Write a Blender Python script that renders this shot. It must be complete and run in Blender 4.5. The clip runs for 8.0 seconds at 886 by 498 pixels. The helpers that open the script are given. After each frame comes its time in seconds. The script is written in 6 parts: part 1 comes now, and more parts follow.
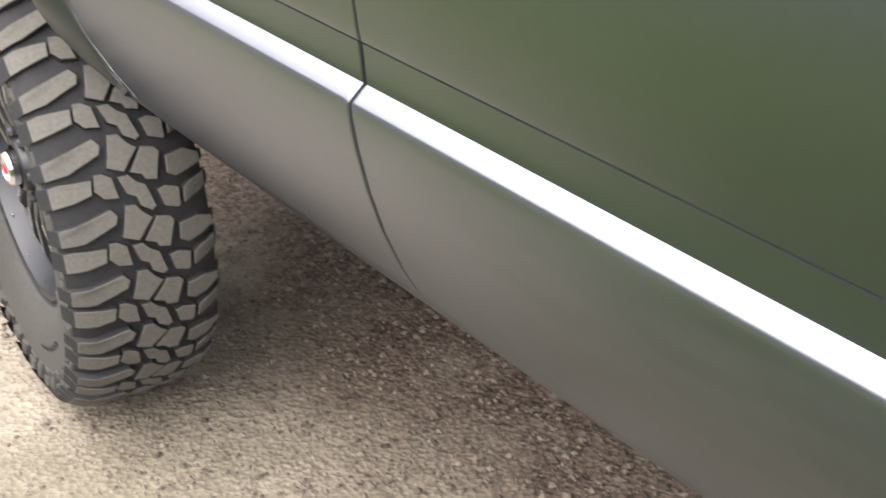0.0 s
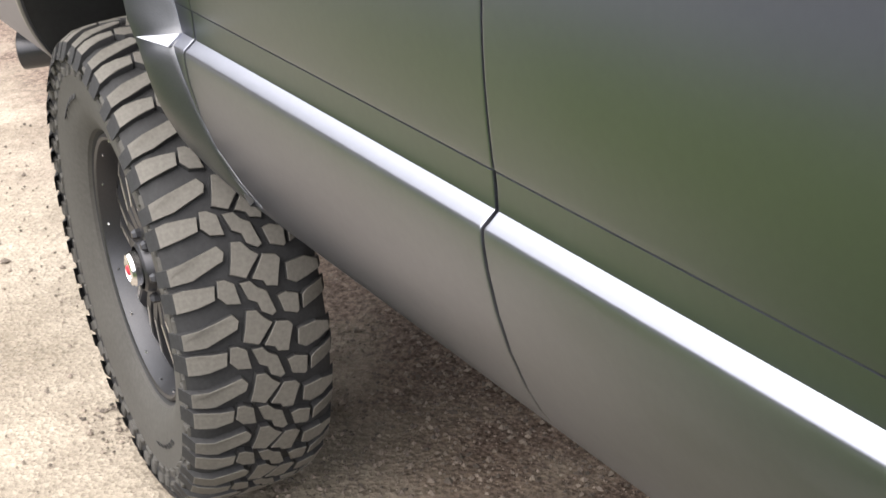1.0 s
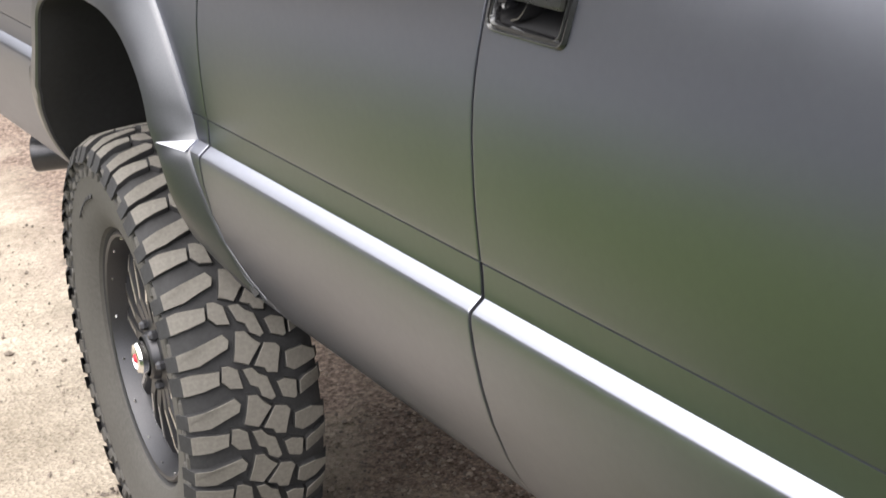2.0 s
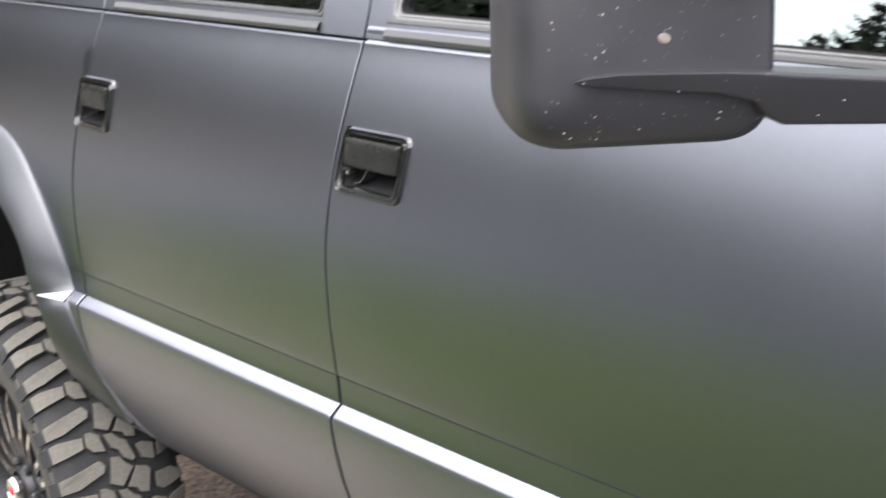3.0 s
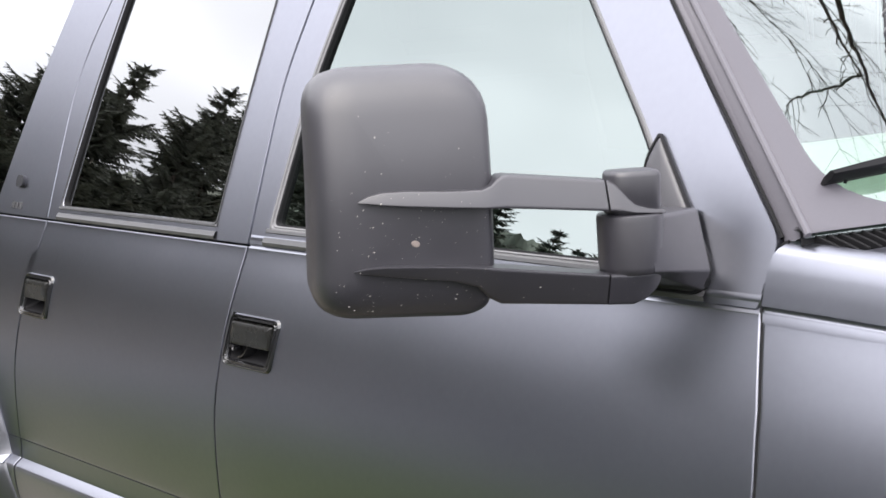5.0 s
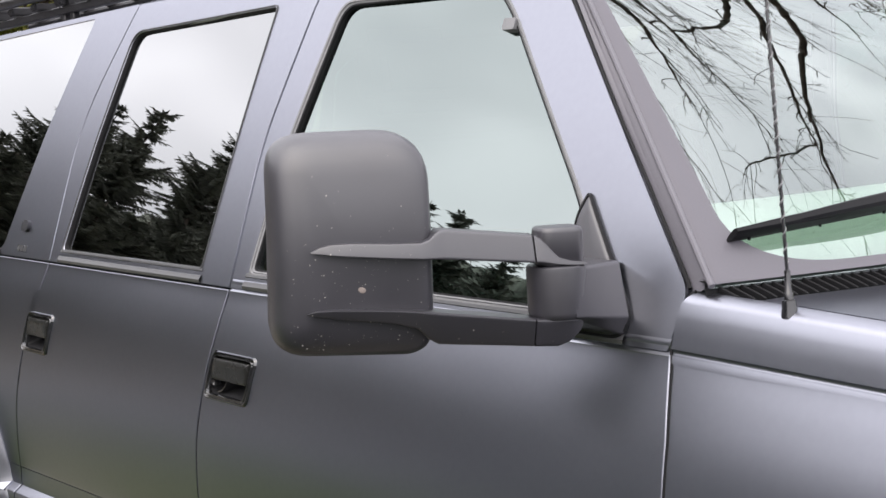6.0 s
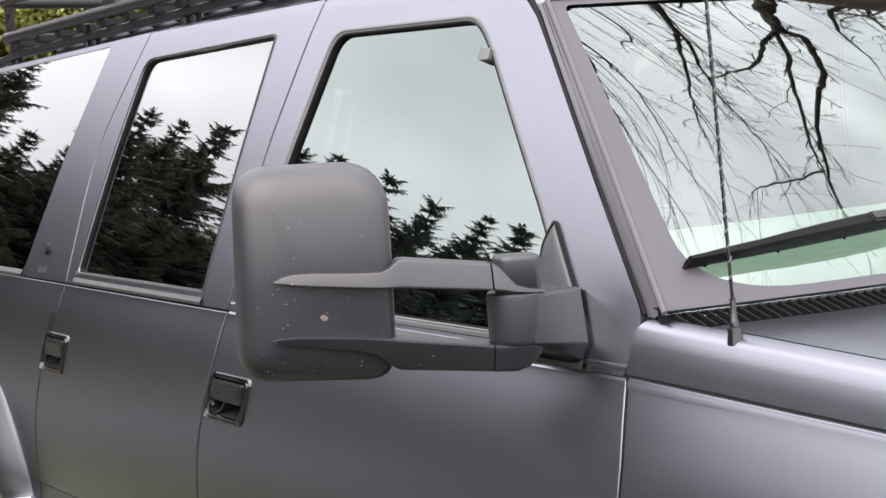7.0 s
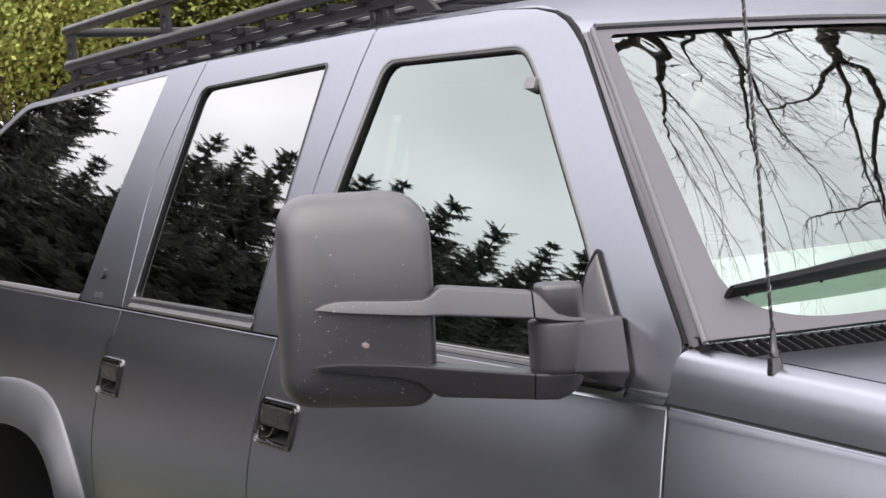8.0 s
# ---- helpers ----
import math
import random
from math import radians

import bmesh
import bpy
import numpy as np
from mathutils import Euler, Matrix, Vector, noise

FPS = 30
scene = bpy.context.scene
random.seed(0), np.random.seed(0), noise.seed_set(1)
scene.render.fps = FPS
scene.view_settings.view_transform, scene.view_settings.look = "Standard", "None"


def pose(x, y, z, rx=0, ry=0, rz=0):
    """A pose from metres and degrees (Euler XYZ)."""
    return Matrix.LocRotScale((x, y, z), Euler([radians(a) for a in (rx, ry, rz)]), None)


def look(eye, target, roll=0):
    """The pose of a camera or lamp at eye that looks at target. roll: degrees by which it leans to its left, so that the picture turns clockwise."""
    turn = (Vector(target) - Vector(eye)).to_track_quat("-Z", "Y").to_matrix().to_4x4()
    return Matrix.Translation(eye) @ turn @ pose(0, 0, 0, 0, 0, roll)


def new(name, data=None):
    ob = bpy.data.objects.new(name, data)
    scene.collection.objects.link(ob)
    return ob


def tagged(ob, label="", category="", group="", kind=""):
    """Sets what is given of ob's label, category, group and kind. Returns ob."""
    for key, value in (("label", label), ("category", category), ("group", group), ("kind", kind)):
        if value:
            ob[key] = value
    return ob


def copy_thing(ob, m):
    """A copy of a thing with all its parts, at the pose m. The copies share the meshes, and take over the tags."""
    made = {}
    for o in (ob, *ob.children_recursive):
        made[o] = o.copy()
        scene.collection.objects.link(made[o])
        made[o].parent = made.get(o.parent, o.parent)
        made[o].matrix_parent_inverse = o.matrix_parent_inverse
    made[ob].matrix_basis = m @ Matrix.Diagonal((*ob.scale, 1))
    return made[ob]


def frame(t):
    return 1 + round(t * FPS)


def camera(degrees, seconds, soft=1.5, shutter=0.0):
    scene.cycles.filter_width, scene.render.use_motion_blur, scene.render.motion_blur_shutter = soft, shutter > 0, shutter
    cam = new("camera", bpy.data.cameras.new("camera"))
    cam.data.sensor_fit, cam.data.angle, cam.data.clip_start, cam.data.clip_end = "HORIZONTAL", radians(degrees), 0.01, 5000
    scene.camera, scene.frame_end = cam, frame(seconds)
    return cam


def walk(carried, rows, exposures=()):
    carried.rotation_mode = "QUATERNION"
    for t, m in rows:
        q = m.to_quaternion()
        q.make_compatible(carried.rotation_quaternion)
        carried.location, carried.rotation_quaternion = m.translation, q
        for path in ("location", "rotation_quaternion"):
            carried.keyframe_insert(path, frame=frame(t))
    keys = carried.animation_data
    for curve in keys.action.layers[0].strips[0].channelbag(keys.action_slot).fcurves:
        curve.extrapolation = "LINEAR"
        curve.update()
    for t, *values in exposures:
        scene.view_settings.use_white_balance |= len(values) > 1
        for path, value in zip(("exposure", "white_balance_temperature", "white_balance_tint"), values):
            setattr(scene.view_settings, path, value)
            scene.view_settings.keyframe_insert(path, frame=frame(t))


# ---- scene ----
from mathutils import bvhtree

cam = camera(32.5, 8.0, shutter=0.35)
PATH = [
    (0, (0.079, -0.683, 1.535), (-1.413, 0.258, 0.592), -4.2),
    (0.5, (0.062, -0.707, 1.567), (-1.493, 0.182, 0.678), -4.3),
    (1, (0.077, -0.727, 1.589), (-1.515, 0.151, 0.756), -4.6),
    (1.2, (0.093, -0.749, 1.591), (-1.506, 0.145, 0.788), -3.9),
    (2.5, (0.399, -0.943, 1.711), (-1.212, 0.066, 1.089), -4.1),
    (3, (0.557, -1.117, 1.774), (-0.955, 0.072, 1.227), -4.0),
    (3.5, (0.674, -1.301, 1.801), (-0.733, 0.043, 1.337), -3.4),
    (4, (0.806, -1.33, 1.818), (-0.635, 0.0, 1.423), -3.4),
    (4.5, (0.947, -1.33, 1.826), (-0.537, -0.031, 1.496), -3.3),
    (6, (1.31, -1.422, 1.865), (-0.214, -0.146, 1.643), -2.3),
    (6.5, (1.389, -1.378, 1.886), (-0.161, -0.132, 1.665), -2.7),
    (7, (1.446, -1.344, 1.893), (-0.136, -0.138, 1.685), -2.9),
    (7.5, (1.46, -1.33, 1.897), (-0.15, -0.16, 1.703), -3.0),
    (8, (1.476, -1.324, 1.897), (-0.159, -0.185, 1.726), -2.9),
]
walk(cam, [(t, look(eye, target, roll)) for t, eye, target, roll in PATH], ((0, 1.80, 6800, 9), (1, 1.65, 6800, 9), (2.5, 1.72, 6800, 9), (3.5, 1.77, 6500, 10), (4.5, 1.52, 6550, 11), (6, 1.0, 6700, 12), (8, 1.0, 6800, 12.5)))

# ---- world and light ----
world = bpy.data.worlds.new("overcast_sky")
scene.world = world
world.use_nodes = True
wn, wl = world.node_tree.nodes, world.node_tree.links
wn.clear()
w_out = wn.new("ShaderNodeOutputWorld")
w_bg = wn.new("ShaderNodeBackground")
w_sky = wn.new("ShaderNodeTexSky")
w_sky.sky_type = "NISHITA"
w_sky.sun_disc = False
w_sky.sun_elevation = radians(50)
w_sky.sun_rotation = radians(150)
w_sky.dust_density = 4.0
w_co = wn.new("ShaderNodeTexCoord")
w_map = wn.new("ShaderNodeMapping")
w_map.inputs["Scale"].default_value = (1.0, 1.0, 1.6)
w_noise = wn.new("ShaderNodeTexNoise")
w_noise.inputs["Scale"].default_value = 2.2
w_noise.inputs["Detail"].default_value = 3.0
w_noise.inputs["Roughness"].default_value = 0.52
w_ramp = wn.new("ShaderNodeValToRGB")
w_ramp.color_ramp.elements[0].position, w_ramp.color_ramp.elements[0].color = 0.38, (6.3, 6.4, 6.9, 1)
w_ramp.color_ramp.elements[1].position, w_ramp.color_ramp.elements[1].color = 0.62, (10.6, 10.7, 11.3, 1)
w_mix = wn.new("ShaderNodeMix")
w_mix.data_type = "RGBA"
w_mix.inputs["Factor"].default_value = 0.9
wl.new(w_co.outputs["Generated"], w_map.inputs["Vector"])
wl.new(w_map.outputs["Vector"], w_noise.inputs["Vector"])
wl.new(w_noise.outputs["Fac"], w_ramp.inputs["Fac"])
wl.new(w_sky.outputs["Color"], w_mix.inputs["A"])
wl.new(w_ramp.outputs["Color"], w_mix.inputs["B"])
# an overcast sky is brighter overhead than at the horizon
w_sep = wn.new("ShaderNodeSeparateXYZ")
w_grad = wn.new("ShaderNodeMapRange")
w_grad.inputs["To Min"].default_value, w_grad.inputs["To Max"].default_value = 0.92, 1.28
w_mul = wn.new("ShaderNodeVectorMath")
w_mul.operation = "SCALE"
wl.new(w_co.outputs["Generated"], w_sep.inputs["Vector"])
wl.new(w_sep.outputs["Z"], w_grad.inputs["Value"])
wl.new(w_mix.outputs["Result"], w_mul.inputs[0])
wl.new(w_grad.outputs["Result"], w_mul.inputs["Scale"])
wl.new(w_mul.outputs["Vector"], w_bg.inputs["Color"])
w_bg.inputs["Strength"].default_value = 0.13
wl.new(w_bg.outputs["Background"], w_out.inputs["Surface"])
sun_data = bpy.data.lights.new("sun", "SUN")
sun_data.energy, sun_data.angle, sun_data.color = 1.2, radians(70), (1.0, 0.96, 0.9)
sun = new("sun", sun_data)
sun.matrix_world = look((2, -6, 10), (0, 0, 0))


# ---- materials ----
def nodes_of(name):
    m = bpy.data.materials.new(name)
    m.use_nodes = True
    n, l = m.node_tree.nodes, m.node_tree.links
    return m, n, l, n["Principled BSDF"]


def mat(name, color, rough=0.5, metal=0.0, var=0.12, scale=14.0, fine=220.0, bump=0.1, spec=0.5, coat=0.0, rvar=0.06, dist=0.002):
    """A surface with blotches, fine grain and a little relief."""
    m, n, l, p = nodes_of(name)
    co = n.new("ShaderNodeTexCoord")
    big, small = n.new("ShaderNodeTexNoise"), n.new("ShaderNodeTexNoise")
    big.inputs["Scale"].default_value, big.inputs["Detail"].default_value = scale, 5
    small.inputs["Scale"].default_value, small.inputs["Detail"].default_value = fine, 3
    l.new(co.outputs["Object"], big.inputs["Vector"])
    l.new(co.outputs["Object"], small.inputs["Vector"])
    add = n.new("ShaderNodeMath")
    add.operation = "ADD"
    l.new(big.outputs["Fac"], add.inputs[0])
    l.new(small.outputs["Fac"], add.inputs[1])
    mr = n.new("ShaderNodeMapRange")
    mr.inputs["From Min"].default_value, mr.inputs["From Max"].default_value = 0.6, 1.4
    mr.inputs["To Min"].default_value, mr.inputs["To Max"].default_value = 1 - var, 1 + var
    l.new(add.outputs[0], mr.inputs["Value"])
    mul = n.new("ShaderNodeVectorMath")
    mul.operation = "SCALE"
    mul.inputs[0].default_value = color
    l.new(mr.outputs["Result"], mul.inputs["Scale"])
    l.new(mul.outputs["Vector"], p.inputs["Base Color"])
    rr = n.new("ShaderNodeMapRange")
    rr.inputs["From Min"].default_value, rr.inputs["From Max"].default_value = 0.3, 0.7
    rr.inputs["To Min"].default_value, rr.inputs["To Max"].default_value = max(rough - rvar, 0.02), rough + rvar
    l.new(big.outputs["Fac"], rr.inputs["Value"])
    l.new(rr.outputs["Result"], p.inputs["Roughness"])
    p.inputs["Metallic"].default_value = metal
    p.inputs["Specular IOR Level"].default_value = spec
    p.inputs["Coat Weight"].default_value = coat
    if bump:
        b = n.new("ShaderNodeBump")
        b.inputs["Strength"].default_value, b.inputs["Distance"].default_value = bump, dist
        l.new(small.outputs["Fac"], b.inputs["Height"])
        l.new(b.outputs["Normal"], p.inputs["Normal"])
    return m


def glass(name, tint, gloss, rough=0.0, sheen=(0.97, 0.985, 0.985)):
    """Tinted window glass: a clear tinted pane with a mirror-like face."""
    m = bpy.data.materials.new(name)
    m.use_nodes = True
    n, l = m.node_tree.nodes, m.node_tree.links
    n.clear()
    out, mix = n.new("ShaderNodeOutputMaterial"), n.new("ShaderNodeMixShader")
    tr, gl, lw, pw, mr = n.new("ShaderNodeBsdfTransparent"), n.new("ShaderNodeBsdfGlossy"), n.new("ShaderNodeLayerWeight"), n.new("ShaderNodeMath"), n.new("ShaderNodeMapRange")
    tr.inputs["Color"].default_value = (*tint, 1)
    gl.inputs["Roughness"].default_value = rough
    gl.inputs["Color"].default_value = (*sheen, 1)
    lw.inputs["Blend"].default_value = 0.5
    pw.operation = "POWER"
    pw.inputs[1].default_value = 4.0
    mr.inputs["To Min"].default_value, mr.inputs["To Max"].default_value = gloss, 1.0
    l.new(lw.outputs["Facing"], pw.inputs[0])
    l.new(pw.outputs[0], mr.inputs["Value"])
    l.new(mr.outputs["Result"], mix.inputs["Fac"])
    l.new(tr.outputs["BSDF"], mix.inputs[1])
    l.new(gl.outputs["BSDF"], mix.inputs[2])
    l.new(mix.outputs["Shader"], out.inputs["Surface"])
    return m


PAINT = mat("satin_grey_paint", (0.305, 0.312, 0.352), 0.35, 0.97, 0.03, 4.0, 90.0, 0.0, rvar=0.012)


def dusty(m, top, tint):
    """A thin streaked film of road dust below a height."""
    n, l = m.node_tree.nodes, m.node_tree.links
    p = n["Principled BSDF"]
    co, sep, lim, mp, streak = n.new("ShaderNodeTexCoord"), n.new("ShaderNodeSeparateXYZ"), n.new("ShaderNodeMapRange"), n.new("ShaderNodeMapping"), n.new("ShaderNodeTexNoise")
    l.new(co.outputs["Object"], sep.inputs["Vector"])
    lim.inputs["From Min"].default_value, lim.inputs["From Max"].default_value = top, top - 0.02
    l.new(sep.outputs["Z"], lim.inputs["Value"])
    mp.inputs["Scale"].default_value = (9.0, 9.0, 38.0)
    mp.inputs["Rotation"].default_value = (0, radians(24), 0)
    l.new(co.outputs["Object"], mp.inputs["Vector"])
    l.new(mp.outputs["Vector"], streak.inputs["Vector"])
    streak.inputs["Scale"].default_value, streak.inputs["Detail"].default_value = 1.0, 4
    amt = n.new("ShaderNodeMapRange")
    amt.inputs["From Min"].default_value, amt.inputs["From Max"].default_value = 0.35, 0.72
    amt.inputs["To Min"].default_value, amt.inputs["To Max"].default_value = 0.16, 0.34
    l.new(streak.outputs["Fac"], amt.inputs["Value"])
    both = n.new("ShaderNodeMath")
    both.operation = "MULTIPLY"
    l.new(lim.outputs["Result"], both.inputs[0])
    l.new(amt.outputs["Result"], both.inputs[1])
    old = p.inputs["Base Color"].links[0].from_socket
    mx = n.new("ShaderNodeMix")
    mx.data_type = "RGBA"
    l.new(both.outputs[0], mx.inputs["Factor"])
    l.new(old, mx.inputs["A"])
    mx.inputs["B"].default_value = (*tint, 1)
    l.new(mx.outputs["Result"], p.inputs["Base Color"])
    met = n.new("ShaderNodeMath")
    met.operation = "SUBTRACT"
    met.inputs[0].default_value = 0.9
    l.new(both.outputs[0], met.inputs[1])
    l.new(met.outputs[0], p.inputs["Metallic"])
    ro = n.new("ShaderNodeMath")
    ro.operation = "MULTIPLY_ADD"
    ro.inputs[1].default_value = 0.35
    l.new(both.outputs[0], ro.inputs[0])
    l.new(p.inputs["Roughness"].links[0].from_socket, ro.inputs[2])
    # the clean paint is a satin metallic film with a soft, even sheen
    film, join = n.new("ShaderNodeBsdfAnisotropic"), n.new("ShaderNodeMixShader")
    film.distribution = "BECKMANN"
    l.new(old, film.inputs["Color"])
    l.new(p.inputs["Roughness"].links[0].from_socket, film.inputs["Roughness"])
    share_of = n.new("ShaderNodeMath")
    share_of.operation, share_of.use_clamp = "MULTIPLY_ADD", True
    share_of.inputs[1].default_value, share_of.inputs[2].default_value = 0.30, 0.12
    l.new(both.outputs[0], share_of.inputs[0])
    l.new(share_of.outputs[0], join.inputs["Fac"])
    haze = n.new("ShaderNodeMath")
    haze.inputs[1].default_value = 0.16
    l.new(ro.outputs[0], haze.inputs[0])
    l.new(haze.outputs[0], p.inputs["Roughness"])
    l.new(film.outputs["BSDF"], join.inputs[1])
    l.new(p.outputs["BSDF"], join.inputs[2])
    l.new(join.outputs["Shader"], n["Material Output"].inputs["Surface"])


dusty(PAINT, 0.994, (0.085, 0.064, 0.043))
FLARE = mat("textured_flare_paint", (0.125, 0.128, 0.14), 0.40, 0.9, 0.10, 9.0, 420.0, 0.16, rvar=0.05, dist=0.0012)
BLACK = mat("black_plastic", (0.022, 0.022, 0.024), 0.42, 0.0, 0.2, 20.0, 500.0, 0.12, dist=0.0008)
SATIN_BLACK = mat("satin_black_trim", (0.014, 0.014, 0.016), 0.13, 0.0, 0.15, 25.0, 500.0, 0.0, 0.9, dist=0.0005)
BEZEL = mat("glossy_black_bezel", (0.012, 0.012, 0.013), 0.10, 0.0, 0.1, 25.0, 500.0, 0.0, 1.0, coat=1.0, rvar=0.03)
PADDLE = mat("satin_black_handle", (0.016, 0.016, 0.015), 0.28, 0.0, 0.15, 30.0, 500.0, 0.08, 0.35, dist=0.0005)
MIRROR_PLASTIC = mat("grey_textured_plastic", (0.0255, 0.0240, 0.0305), 0.42, 0.0, 0.10, 16.0, 900.0, 0.22, 1.0, dist=0.0007)
RUBBER = mat("dusty_tyre_rubber", (0.132, 0.123, 0.112), 0.85, 0.0, 0.22, 9.0, 160.0, 0.25, spec=0.25, dist=0.0015)
RUBBER_DARK = mat("black_tyre_rubber", (0.028, 0.028, 0.03), 0.75, 0.0, 0.3, 14.0, 160.0, 0.2, spec=0.3, dist=0.001)
DASH = mat("pale_dashboard_vinyl", (0.50, 0.50, 0.49), 0.6, 0.0, 0.06, 10.0, 300.0, 0.1)
SIDEWALL = mat("sidewall_rubber", (0.066, 0.063, 0.059), 0.8, 0.0, 0.2, 10.0, 120.0, 0.15, spec=0.25, dist=0.001)
RIM_BLACK = mat("satin_black_rim", (0.062, 0.062, 0.068), 0.40, 0.8, 0.15, 12.0, 300.0, 0.04, dist=0.0005)
RIM_MILLED = mat("milled_aluminium", (0.72, 0.70, 0.69), 0.28, 1.0, 0.08, 30.0, 300.0, 0.04, dist=0.0005)
CHROME = mat("chrome", (0.85, 0.85, 0.86), 0.15, 1.0, 0.05, 20.0, 200.0, 0.0)
RED = mat("red_enamel", (0.45, 0.03, 0.05), 0.35, 0.0, 0.1, 30.0, 200.0, 0.0)
RACK = mat("black_powder_coat", (0.020, 0.019, 0.021), 0.42, 0.0, 0.2, 18.0, 600.0, 0.2, 0.35, dist=0.0006)
COWL = mat("matt_black_plastic", (0.010, 0.010, 0.011), 0.55, 0.0, 0.2, 20.0, 500.0, 0.1, spec=0.15, dist=0.0006)
SEAL = mat("grey_rubber_seal", (0.17, 0.17, 0.175), 0.45, 0.0, 0.15, 20.0, 300.0, 0.1, dist=0.0005)
BELT = mat("dark_belt_rubber", (0.055, 0.055, 0.058), 0.38, 0.0, 0.15, 20.0, 300.0, 0.1, dist=0.0005)
UNDER = mat("dark_underbody", (0.018, 0.018, 0.018), 0.8, 0.0, 0.3, 8.0, 80.0, 0.2)
TRIM_IN = mat("grey_interior_trim", (0.10, 0.10, 0.10), 0.7, 0.0, 0.15, 10.0, 200.0, 0.1)
SEAT = mat("grey_seat_cloth", (0.09, 0.095, 0.10), 0.9, 0.0, 0.2, 20.0, 500.0, 0.3)
MOULDING = mat("grey_pillar_moulding", (0.125, 0.120, 0.136), 0.42, 0.0, 0.1, 12.0, 400.0, 0.05, spec=0.3)
WIPER = mat("black_wiper_plastic", (0.007, 0.007, 0.008), 0.46, 0.0, 0.2, 20.0, 400.0, 0.05, spec=0.14)
FRIT = mat("ceramic_frit_band", (0.110, 0.105, 0.119), 0.35, 0.0, 0.05, 12.0, 400.0, 0.0, spec=0.25)
TINT = glass("dark_tinted_glass", (0.018, 0.020, 0.020), 0.31)
CLEAR = glass("green_tinted_glass", (0.05, 0.085, 0.07), 0.26, sheen=(0.86, 0.965, 0.935))
SCREEN = glass("windscreen_glass", (0.62, 0.74, 0.66), 0.27, sheen=(0.90, 0.98, 0.96))


def tint_only(name, tint):
    m = bpy.data.materials.new(name)
    m.use_nodes = True
    n, l = m.node_tree.nodes, m.node_tree.links
    n.clear()
    out, tr = n.new("ShaderNodeOutputMaterial"), n.new("ShaderNodeBsdfTransparent")
    tr.inputs["Color"].default_value = (*tint, 1)
    l.new(tr.outputs["BSDF"], out.inputs["Surface"])
    return m


INNER = tint_only("inner_glass_face", (0.9, 0.95, 0.92))
DIRT = mat("pale_grit", (0.38, 0.36, 0.33), 0.9, 0.0, 0.2, 60.0, 300.0, 0.1)
RUST = mat("rusty_chip", (0.24, 0.20, 0.18), 0.8, 0.0, 0.3, 200.0, 600.0, 0.1)


# ---- building helpers ----
def thing(name, label, category, group="", at=(0, 0, 0)):
    ob = new(name)
    ob.empty_display_size = 0.1
    ob.location = at
    return tagged(ob, label, category, group)


def mesh_of(bm, material, sharp=38.0, name="mesh"):
    me = bpy.data.meshes.new(name)
    bm.to_mesh(me)
    bm.free()
    me.materials.append(material)
    for p in me.polygons:
        p.use_smooth = True
    me.set_sharp_from_angle(angle=radians(sharp))
    return me


def part(name, bm, material, parent, label="", sharp=38.0):
    """Links a bmesh as one mesh object under a thing or a part."""
    ob = new(name, mesh_of(bm, material, sharp, name))
    ob.parent = parent
    return tagged(ob, label)


def share(name, me, parent, m=None, label=""):
    ob = new(name, me)
    ob.parent = parent
    if m is not None:
        ob.matrix_basis = m
    return tagged(ob, label)


def loft(loops, closed=True, cap=(False, False), bm=None):
    """Skins a list of point loops of one length."""
    bm = bm or bmesh.new()
    rows = [[bm.verts.new(p) for p in lp] for lp in loops]
    n = len(rows[0])
    for a, b in zip(rows, rows[1:]):
        for i in range(n if closed else n - 1):
            j = (i + 1) % n
            try:
                bm.faces.new((a[i], a[j], b[j], b[i]))
            except ValueError:
                pass
    for on, row in zip(cap, (rows[0][::-1], rows[-1])):
        if on:
            bm.faces.new(row)
    return bm


def circle_pts(c, r, axis, n=12, up=None):
    axis = Vector(axis).normalized()
    a = axis.orthogonal().normalized() if up is None else (Vector(up) - axis * Vector(up).dot(axis)).normalized()
    b = axis.cross(a)
    return [Vector(c) + r * (math.cos(k) * a + math.sin(k) * b) for k in (2 * math.pi * i / n for i in range(n))]


def tube(points, r, n=10, bm=None, cap=True):
    """A round tube along points; r is one radius or a list."""
    pts = [Vector(p) for p in points]
    rs = r if isinstance(r, (list, tuple)) else [r] * len(pts)
    loops, up = [], None
    for i, p in enumerate(pts):
        d = (pts[min(i + 1, len(pts) - 1)] - pts[max(i - 1, 0)]).normalized()
        if up is None or abs(up.dot(d)) > 0.98:
            up = d.orthogonal()
        lp = circle_pts(p, rs[i], d, n, up)
        up = (lp[0] - p).normalized()
        loops.append(lp)
    return loft(loops, True, (cap, cap), bm)


def block(x0, x1, y0, y1, z0, z1, bevel=0.004, seg=2, bm=None):
    """A box with rounded edges."""
    own = bmesh.new()
    bmesh.ops.create_cube(own, size=1.0, matrix=Matrix.Translation(((x0 + x1) / 2, (y0 + y1) / 2, (z0 + z1) / 2)) @ Matrix.Diagonal((x1 - x0, y1 - y0, z1 - z0, 1)))
    if bevel:
        bmesh.ops.bevel(own, geom=own.edges[:], offset=bevel, segments=seg, affect="EDGES")
    if bm is None:
        return own
    me = bpy.data.meshes.new("tmp")
    own.to_mesh(me)
    own.free()
    bm.from_mesh(me)
    bpy.data.meshes.remove(me)
    return bm


def thicken(bm, t):
    """Gives an open sheet a thickness."""
    bm.normal_update()
    bmesh.ops.solidify(bm, geom=bm.faces[:], thickness=t)
    bmesh.ops.recalc_face_normals(bm, faces=bm.faces[:])
    return bm


